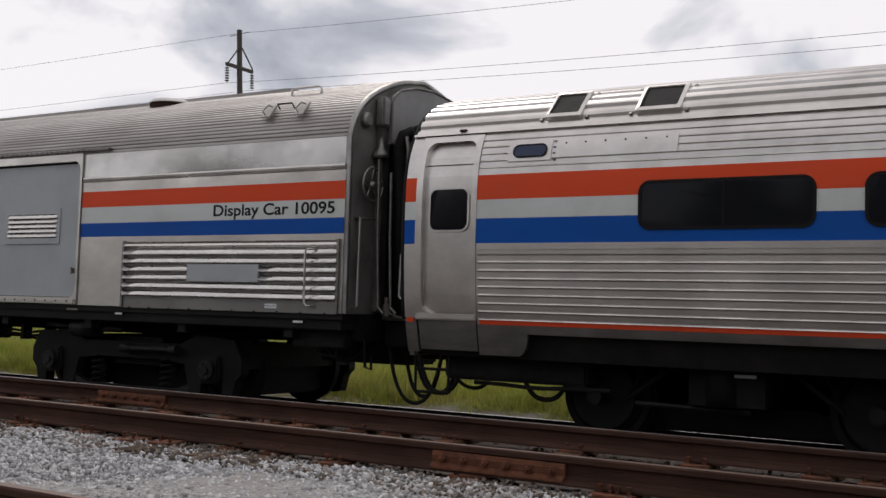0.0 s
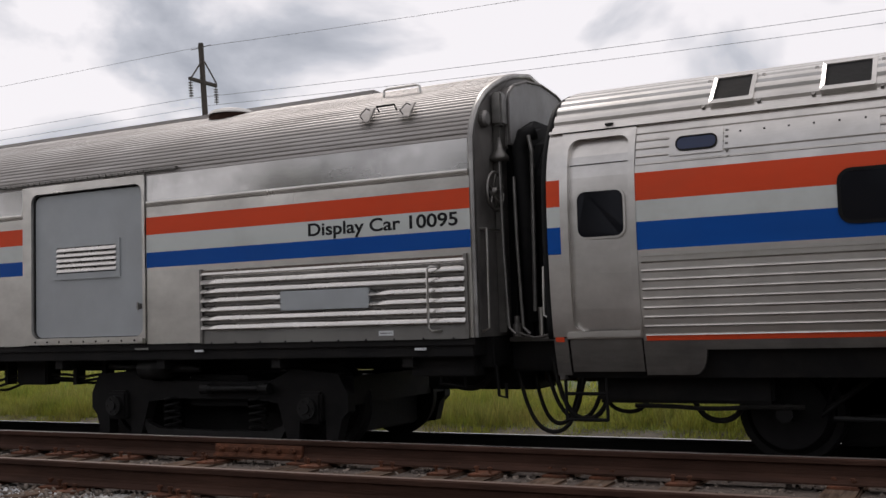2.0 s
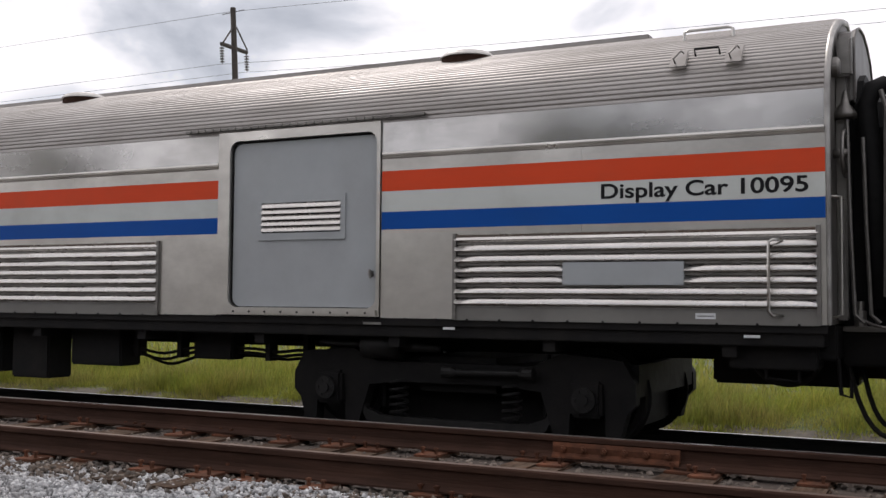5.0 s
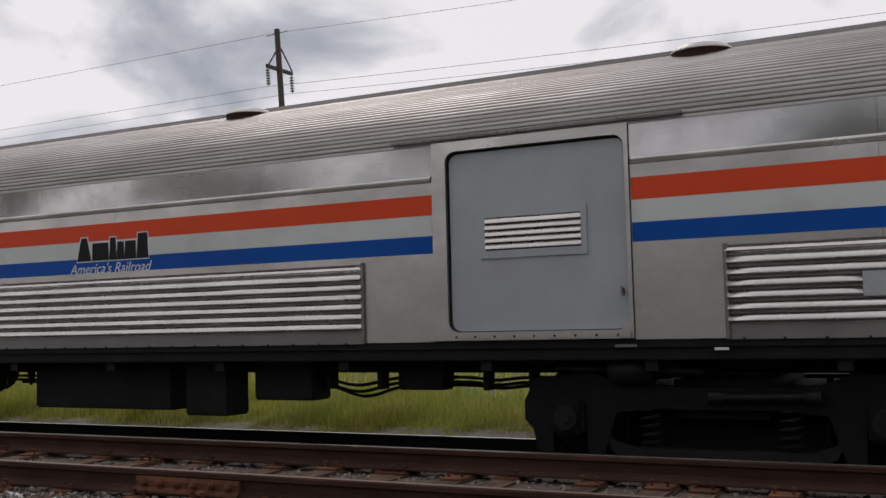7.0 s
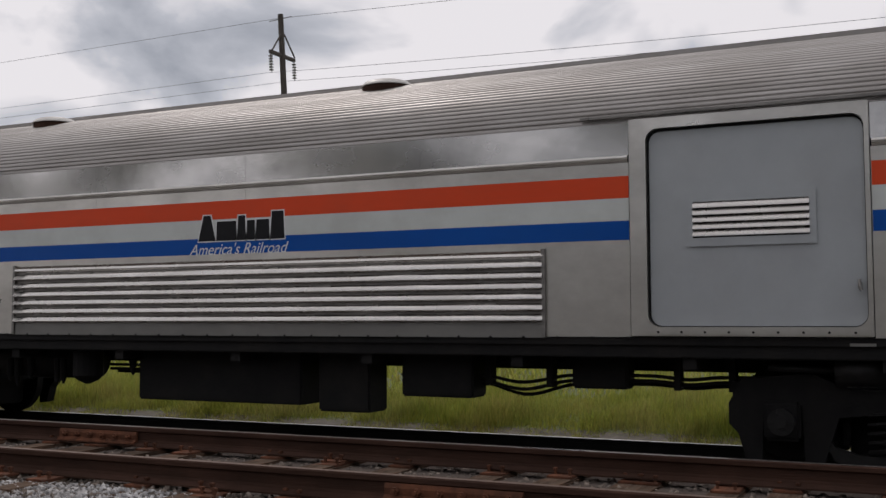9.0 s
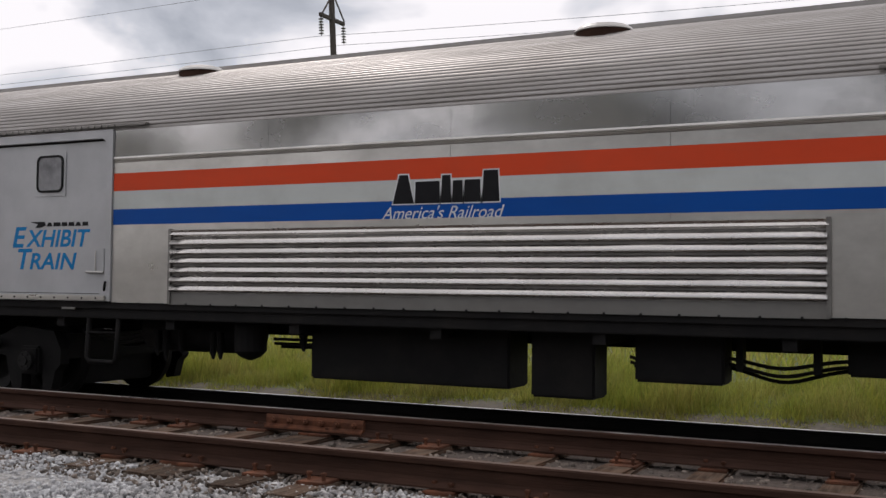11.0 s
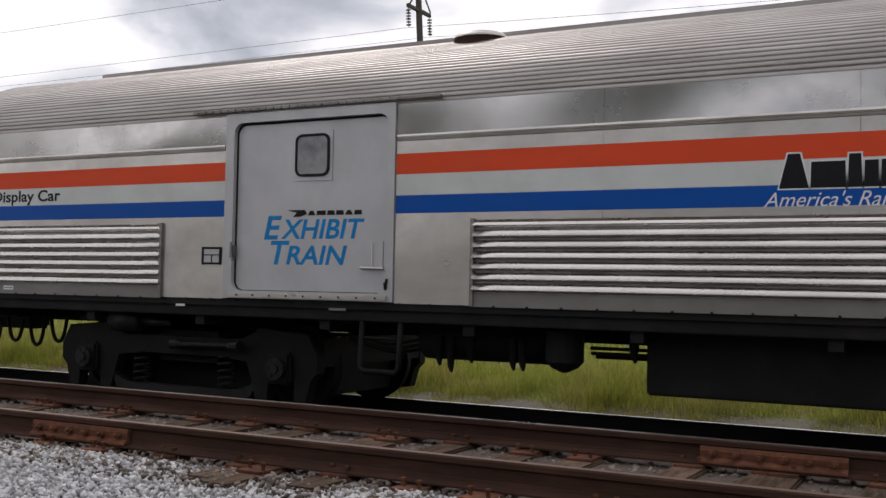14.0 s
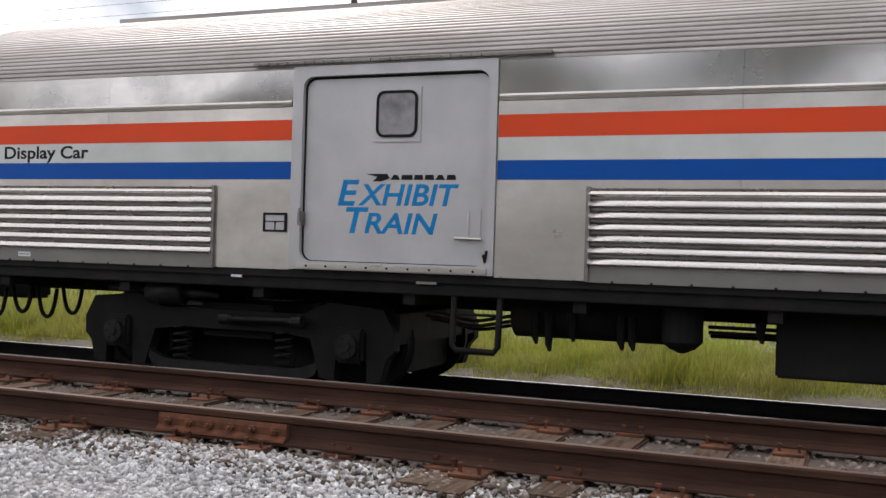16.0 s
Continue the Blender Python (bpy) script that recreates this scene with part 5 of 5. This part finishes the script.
hose(display_car, (CAR1 + 0.02, 12.85, 1.0), (C0 - 0.02, 12.8, 0.98), 0.80, 0.022)
hose(display_car, (CAR1 + 0.12, 13.05, 1.0), (C0 - 0.15, 13.0, 0.95), 0.72, 0.022)
hose(display_car, (CAR1 + 0.3, 12.95, 1.0), (C0 + 0.15, 12.9, 0.95), 0.66, 0.022)
hose(display_car, (CAR1 + 0.45, 12.8, 0.95), (C0 + 0.30, 12.75, 0.95), 0.62, 0.026)
hose(display_car, (CAR1 - 0.75, 12.7, 0.86), (CAR1 - 0.15, 12.7, 0.84), 0.22)
hose(coach, (C0 + 1.1, 12.5, 0.62), (C0 + 1.62, 12.5, 0.62), 0.26, 0.026)
hose(coach, (C0 + 0.2, 12.6, 0.64), (C0 + 0.7, 12.6, 0.6), 0.20, 0.02)
for k in range(4):
    hose(display_car, (CAR0 + 0.05 + 0.28 * k, 12.6 + 0.1 * k, 0.84), (CAR0 + 0.33 + 0.28 * k, 12.6 + 0.1 * k, 0.82), 0.34 - 0.05 * (k % 2), 0.024)
bm = bmesh.new()
for z in (0.62, 0.38):
    tube(bm, [(C0 + 0.02, 12.15, z), (C0 + 0.42, 12.15, z)], 0.016, 8)
for x in (C0 + 0.02, C0 + 0.42):
    tube(bm, [(x, 12.15, 0.84), (x, 12.15, 0.37)], 0.016, 8)
part("step_stirrup", bm, DARK_IRON, coach, "rusty step stirrup below the corner")
bm = bmesh.new()
tube(bm, [(CAR1 - 0.55, 12.3, 0.98), (CAR1 - 0.55, 12.3, 0.70), (CAR1 - 0.28, 12.3, 0.68), (CAR1 - 0.28, 12.3, 0.98)], 0.018, 8)
part("uncoupling_lever", bm, DARK_IRON, display_car)
part("lever_handle", tube(bmesh.new(), [(CAR1 + 0.02, 12.4, 0.88), (CAR1 + 0.04, 12.4, 0.58), (CAR1 + 0.12, 12.4, 0.56), (CAR1 + 0.12, 12.4, 0.7)], 0.018, 8), DARK_IRON, display_car)
bm = bmesh.new()
tube(bm, [(-17.40, 12.1, 1.12), (-17.40, 12.06, 0.54), (-17.36, 12.06, 0.49), (-17.00, 12.06, 0.49), (-16.96, 12.06, 0.54), (-16.96, 12.1, 1.12)], 0.03, 10)
tube(bm, [(-17.40, 12.07, 0.82), (-16.96, 12.07, 0.82)], 0.014, 8)
part("step_stirrup", bm, DARK_IRON, display_car, "black steel step below the silver door", smooth=True)

# ---- on the roofs ----
for x in (-6.1, -11.6, -16.6):
    bm = bmesh.new()
    n = 24
    rings = []
    for rx, ry, z in ((0.28, 0.25, 3.92), (0.28, 0.25, 4.03), (0.30, 0.27, 4.032), (0.29, 0.26, 4.05), (0.25, 0.225, 4.083), (0.17, 0.15, 4.105), (0.06, 0.05, 4.112)):
        rings.append([bm.verts.new((x + rx * math.cos(k * math.tau / n), 13.0 + ry * math.sin(k * math.tau / n), z - 0.125)) for k in range(n)])
    for i, (a, b) in enumerate(zip(rings, rings[1:])):
        for k in range(n):
            f = bm.faces.new((a[k], a[(k + 1) % n], b[(k + 1) % n], b[k]))
            f.material_index = 0 if i < 1 else 1
    bm.faces.new(rings[-1]).material_index = 1
    bmesh.ops.recalc_face_normals(bm, faces=bm.faces)
    part("roof_vent", bm, [RUST, PLASTIC], display_car, "low roof ventilator with a milky dome")
part("ridge_cap", boxed(CAR0 + 1.3, -4.2, MID - 0.28, MID + 0.28, 3.97, 4.03, bevel=0.01), STEEL_ROOF, display_car, "flat sheet along the roof ridge")
part("roof_grab", tube(bmesh.new(), [(-3.70, 12.62, 3.70), (-3.69, 12.62, 3.835), (-3.65, 12.62, 3.85), (-3.29, 12.62, 3.85), (-3.25, 12.62, 3.835), (-3.24, 12.62, 3.70)], 0.015, 8), STEEL, display_car, "bent steel grab rail on the roof")
for x in (-3.62, -3.14):
    bm = bmesh.new()
    box(bm, x - 0.075, x + 0.075, 12.105, 12.135, 3.39, 3.57, bevel=0.01)
    for v in bm.verts:
        v.co.y += (v.co.z - 3.46) * 0.8
    pl = part("lifting_plate", bm, STEEL_ROOF, display_car, "bright plate with a lifting loop")
    part("loop", tube(bmesh.new(), [(x - 0.02, 12.09, 3.43), (x - 0.03, 12.05, 3.47), (x + 0.03, 12.08, 3.54), (x + 0.04, 12.14, 3.53)], 0.008, 6), STEEL_GRIME_SHADE, pl)
part("roof_grab", tube(bmesh.new(), [(-3.48, 12.16, 3.50), (-3.48, 12.11, 3.55), (-3.27, 12.11, 3.55), (-3.27, 12.16, 3.50)], 0.01, 6), DARK_IRON, display_car)

def on_roof(z, d):
    """A point d metres proud of the coach's skin at a height."""
    t = Vector((cy(z + 0.01) - cy(z - 0.01), 0.02)).normalized()
    return cy(z) - t.y * d, z + t.x * d


for x0, x1 in ((-0.03, 0.35), (0.90, 1.34)):
    bm = bmesh.new()
    ring(bm, rounded(x0, x1, 3.14, 3.425, 0.01, 2), rounded(x0 + 0.035, x1 - 0.035, 3.175, 3.395, 0.01, 2), 0.05, -0.01)
    for v in bm.verts:
        v.co.y, v.co.z = on_roof(v.co.z, v.co.y)
    bmesh.ops.recalc_face_normals(bm, faces=bm.faces)
    h = part("roof_hatch", bm, STEEL_COACH, coach, "framed roof hatch with a dark screen")
    bm = plate(bmesh.new(), rounded(x0 + 0.03, x1 - 0.03, 3.17, 3.40, 0.01, 2), 0.040, -0.01)
    for v in bm.verts:
        v.co.y, v.co.z = on_roof(v.co.z, v.co.y)
    bmesh.ops.recalc_face_normals(bm, faces=bm.faces)
    part("screen", bm, BLACK, h)
    for x in (x0 - 0.07, x1 + 0.03):
        bm = plate(bmesh.new(), rounded(x, x + 0.03, 3.13, 3.43, 0.004, 1), 0.022, -0.01)
        for v in bm.verts:
            v.co.y, v.co.z = on_roof(v.co.z, v.co.y)
        bmesh.ops.recalc_face_normals(bm, faces=bm.faces)
        part("rivet_strip", bm, STEEL_GRIME_SHADE, h)
cover = band(0.12, 1.366, 2.735, 2.9, 0.018, STEEL_COACH, "cover_panel", "smooth riveted cover panel")
for k in range(6):
    part("bolt", boxed(0.25 + 0.2 * k, 0.265 + 0.2 * k, cy(2.88) - 0.024, cy(2.88), 2.87, 2.885), DARK_IRON, cover)
band(-0.36, 0.11, 2.715, 2.925, 0.014, STEEL_COACH, "window_plate")
band(C0 + 0.55, C0 + 0.62, 3.075, 3.095, 0.05, DARK_IRON, "gutter_clip")
for z in (2.72, 2.78, 2.84, 2.90):
    part("latch", boxed(0.13, 0.155, cy(z) - 0.026, cy(z), z - 0.008, z + 0.008), STEEL_GRIME_SHADE, cover)
part("door_seam", boxed(A0 + 0.08, A1 - 0.07, cy(2.72) + 0.040, cy(2.72) + 0.046, 2.718, 2.724), DARK_IRON, coach_door)
part("door_seam", boxed(A0 + 0.08, A1 - 0.07, cy(1.72) + 0.038, cy(1.72) + 0.046, 1.716, 1.724), STEEL, coach_door)

# ---- lettering, plates, small fittings ----
FACE = SIDE - 0.0045
lettering("Display Car 10095", -4.29, 2.212, 0.178, 1.765, INK, display_car, FACE, label="black lettering on the white stripe", bold=0.020)
lettering("10095 Display Car", -23.36, 2.212, 0.178, 1.80, INK, display_car, FACE, label="black lettering on the white stripe", bold=0.020)


def word_shape(x, z, h, w, letters, mat, parent, y, label, outline=None, lean=0.0, ow=0.012):
    """A brand word as plain blocks, one for each letter: (width share, height share, taper)."""
    total = sum(l[0] for l in letters) + 0.035 * (len(letters) - 1)
    u = x
    for a, b, taper in letters:
        x0, x1, z1 = u, u + a / total * w, z + b * h
        t = taper * (x1 - x0)
        for pad, m, yy in ((ow, outline, y + 0.0002), (0.0, mat, y - 0.0012)):
            if m:
                bm = plate(bmesh.new(), [(x0 - pad, z - pad), (x1 + pad, z - pad), (x1 + pad - t, z1 + pad), (x0 - pad + t, z1 + pad)], yy - 0.001, yy + 0.0006)
                bmesh.ops.recalc_face_normals(bm, faces=bm.faces)
                part("brand_mark", bm, m, parent, label)
        u += (a + 0.035) / total * w


word_shape(-13.40, 2.178, 0.30, 1.13, ((0.8, 0.93, 0.30), (0.92, 0.70, 0.02), (0.38, 0.88, 0.10), (0.38, 0.70, 0.05), (0.6, 0.71, 0.04), (0.62, 0.98, 0.10)),
           INK, display_car, FACE, "dark brand mark with a white edge", WHITE_INK)
lettering("America's Railroad", -13.52, 2.028, 0.125, 1.30, WHITE_INK, display_car, FACE, shear=0.35, label="white script lettering on the blue stripe")
DF = SIDE + 0.034
lettering("E", -18.60, 1.79, 0.245, 0.225, BLUE_INK, door_b, DF, shear=0.2, label="light blue lettering", bold=0.021)
lettering("XHIBIT", -18.385, 1.795, 0.20, 1.02, BLUE_INK, door_b, DF, shear=0.2, label="light blue lettering", bold=0.021)
lettering("T", -18.51, 1.532, 0.245, 0.24, BLUE_INK, door_b, DF, shear=0.2, label="light blue lettering", bold=0.021)
lettering("RAIN", -18.31, 1.532, 0.195, 0.745, BLUE_INK, door_b, DF, shear=0.2, label="light blue lettering", bold=0.021)
word_shape(-18.05, 2.035, 0.046, 0.655, ((0.3, 1, 0.3), (0.36, 1, 0.05), (0.3, 1, 0.1), (0.3, 1, 0.08), (0.3, 1, 0.3), (0.3, 1, 0.1)), INK, door_b, DF, "small dark brand mark")
for k in range(3):
    o = 0.055 * k
    bm = plate(bmesh.new(), [(-18.31 + o, 2.09 - 0.002 * k), (-18.20 + o, 2.092), (-18.12 + o * 0.55, 2.075 - 0.012 * k), (-18.20 + o * 0.5, 2.02), (-18.235 + o * 0.5, 2.02), (-18.19 + o * 0.5, 2.062)], DF - 0.0015 - 0.0006 * k, DF + 0.0005)
    bmesh.ops.recalc_face_normals(bm, faces=bm.faces)
    part("brand_mark", bm, INK, door_b, "dark sweeping brand mark")
# window of the silver door
wx0, wx1, wz0, wz1 = -18.245, -17.755, 2.385, 2.895
pl = part("window_plate", boxed(wx0, wx1, SIDE + 0.024, SIDE + 0.036, wz0, wz1, bevel=0.003), SILVER_PAINT, door_b)
bm = ring(bmesh.new(), rounded(wx0 + 0.035, wx1 - 0.035, wz0 + 0.045, wz1 - 0.03, 0.08), rounded(wx0 + 0.06, wx1 - 0.06, wz0 + 0.07, wz1 - 0.055, 0.06), SIDE + 0.010, SIDE + 0.026)
bmesh.ops.recalc_face_normals(bm, faces=bm.faces)
part("window_gasket", bm, RUBBER, pl, "black rubber window gasket")
bm = plate(bmesh.new(), rounded(wx0 + 0.058, wx1 - 0.058, wz0 + 0.068, wz1 - 0.053, 0.06), SIDE + 0.018, SIDE + 0.0245)
bmesh.ops.recalc_face_normals(bm, faces=bm.faces)
part("pane", bm, FROST, pl, "clouded pane")
# card holder beside the silver door
sx0, sx1, sz0, sz1 = -19.39, -19.13, 1.525, 1.712
holder = part("card_holder", ring(bmesh.new(), rounded(sx0, sx1, sz0, sz1, 0.005, 2), rounded(sx0 + 0.022, sx1 - 0.022, sz0 + 0.022, sz1 - 0.022, 0.005, 2), SIDE - 0.014, SIDE + 0.002), INK, display_car, "black card holder frame")
part("card", boxed(sx0 + 0.02, sx1 - 0.02, SIDE - 0.006, SIDE + 0.001, sz0 + 0.02, sz1 - 0.02), SILVER_PAINT, holder)
part("divider", boxed(sx0 + 0.02, sx1 - 0.02, SIDE - 0.012, SIDE - 0.005, 1.622, 1.632), INK, holder)
part("divider", boxed(-19.262, -19.252, SIDE - 0.012, SIDE - 0.005, sz0 + 0.02, 1.625), INK, holder)
# latches and handles of the doors
for door, x, z in ((door_a, -6.66, 1.60), (door_b, -18.975, 1.66)):
    k = 0.45 if door is door_a else 1.0
    bm = boxed(x - 0.03 * k, x + 0.03 * k, SIDE - 0.03, SIDE + 0.03, z - 0.07 * k, z + 0.07 * k, bevel=0.008)
    tube(bm, [(x, SIDE - 0.035, z + 0.1 * k), (x, SIDE - 0.04, z - 0.02 * k), (x + 0.03 * k, SIDE - 0.04, z - 0.1 * k)], 0.012, 8)
    part("latch", bm, STEEL_GRIME_SHADE, door, "worn door latch")
part("handle_plate", boxed(-17.40, -17.14, SIDE + 0.026, SIDE + 0.036, 1.51, 1.77, bevel=0.003), SILVER_PAINT, door_b)
part("handle", tube(bmesh.new(), [(-17.39, SIDE + 0.01, 1.505), (-17.12, SIDE + 0.0, 1.50)], 0.014, 8), STEEL, door_b, "steel bar handle")
part("handle", tube(bmesh.new(), [(-17.26, SIDE + 0.015, 1.52), (-17.26, SIDE + 0.015, 1.75)], 0.006, 6), STEEL, door_b)
bm = tube(bmesh.new(), [(-17.10, SIDE + 0.0, 1.36), (-17.075, SIDE - 0.03, 1.30), (-17.06, SIDE - 0.03, 1.40)], 0.014, 8)
part("hasp", bm, DARK_IRON, door_b)
# grab irons over the flutes
for x in (-2.83, CAR0 + 0.46):
    bm = tube(bmesh.new(), [(x + 0.1, SIDE - 0.03, 1.862), (x + 0.03, SIDE - 0.09, 1.86), (x, SIDE - 0.10, 1.84), (x, SIDE - 0.10, 1.27), (x + 0.03, SIDE - 0.09, 1.235), (x + 0.1, SIDE - 0.02, 1.235)], 0.013, 8)
    part("grab_iron", bm, STEEL, display_car, "bent steel grab iron", smooth=True)
for x in (-3.45, CAR0 + 1.08):
    part("data_plate", boxed(x, x + 0.17, SIDE - 0.0105, SIDE - 0.007, 1.20, 1.25), WHITE_INK, display_car, "small white data plate")
    part("data_bar", boxed(x + 0.015, x + 0.155, SIDE - 0.0125, SIDE - 0.0095, 1.222, 1.228), INK, display_car)
for x, w, z in ((-5.86, 0.12, 1.075), (-3.05, 0.13, 1.06), (-6.75, 0.2, 1.11), (-19.75, 0.12, 1.085), (-17.75, 0.2, 1.09)):
    part("stencil_plate", boxed(x, x + w, SIDE + 0.005, SIDE + 0.016, z - 0.012, z + 0.012), WHITE_INK if w < 0.19 else SKIRT, display_car)
bolt_mesh = mesh_of("bolt", boxed(-0.012, 0.012, -0.012, 0.0, -0.018, 0.012, bevel=0.004), DARK_IRON)
for k in range(63):
    b = new("bolt", bolt_mesh)
    b.parent, b.matrix_basis = display_car, pose(CAR0 + 0.3 + 0.333 * k, SIDE - 0.008, SILL - 0.006)

# ---- the next car, coupled beyond the display car ----
neighbour = thing("baggage_car", "fluted stainless baggage car coupled behind the display car", "railway car")
N1 = CAR0 - 0.85
car_shell(neighbour, N1 - 21.0, N1)
end_wall(neighbour, N1, 1)
part("side_panel", boxed(N1 - 21.0, N1 - 0.02, SIDE, SIDE + 0.07, SILL, EAVE + 0.01), STEEL, neighbour)
outside_truck(neighbour, N1 - 3.45, 1)
outside_truck(neighbour, N1 - 17.6, 1)

# ---- woods on the near side of the yard, behind the way ----
def woods(name, label, x0, x1, y, seed):
    """A far row of trees as one mass: trunks, and crowns of many leafy clumps with gaps."""
    rs = np.random.RandomState(seed)
    tri, verts = [], []
    x = x0
    while x < x1:
        h = rs.uniform(8.0, 15.5) if rs.uniform() < 0.7 else rs.uniform(4, 7)
        yy = y + rs.uniform(-4, 4)
        w = rs.uniform(2.2, 4.0)
        n = 420
        u = rs.normal(size=(n, 3))
        u /= np.linalg.norm(u, axis=1)[:, None]
        rad = rs.uniform(0.55, 1.0, n)[:, None] * (1 + 0.25 * np.sin(3 * u[:, :1] + x) * np.cos(4 * u[:, 2:]))
        c = np.array([x, yy, h * 0.58]) + u * rad * np.array([w, w, h * 0.44])
        low = rs.uniform(-1, 1, (90, 3)) * np.array([w * 1.3, 2.0, 1.5]) + np.array([x, yy + 1.5, 1.3])
        c = np.concatenate([c, low])
        e1, e2 = rs.normal(size=(2, len(c), 3)) * 0.85
        base = len(verts)
        q = np.stack([c - e1, c + e2, c + e1, c - e2], 1).reshape(-1, 3)
        verts.extend(q.tolist())
        for k in range(len(c)):
            o = base + 4 * k
            tri.append((o, o + 1, o + 2, o + 3))
        b = len(verts)
        for dx, dy in ((-0.2, -0.2), (0.2, -0.2), (0.2, 0.2), (-0.2, 0.2)):
            verts.append((x + dx, yy + dy, -0.4))
            verts.append((x + dx * 0.5, yy + dy * 0.5, h * 0.6))
        for k in range(4):
            a, c2 = b + 2 * k, b + 2 * ((k + 1) % 4)
            tri.append((a, c2, c2 + 1, a + 1))
        x += rs.uniform(2.6, 5.2)
    m = bpy.data.meshes.new(name)
    m.from_pydata(verts, [], tri)
    m.materials.append(LEAF)
    return tagged(new(name, m), label, "woods", kind="stuff")


LEAF = material("tree_foliage", (0.105, 0.115, 0.055), 0.8, 0.0, (0.07, 0.085, 0.035), 1.5)
island_variation(LEAF, 0.6, 1.4, 0.02)
woods("tree_row", "row of leafy trees across the yard from the train", -90, 75, -48, 21)
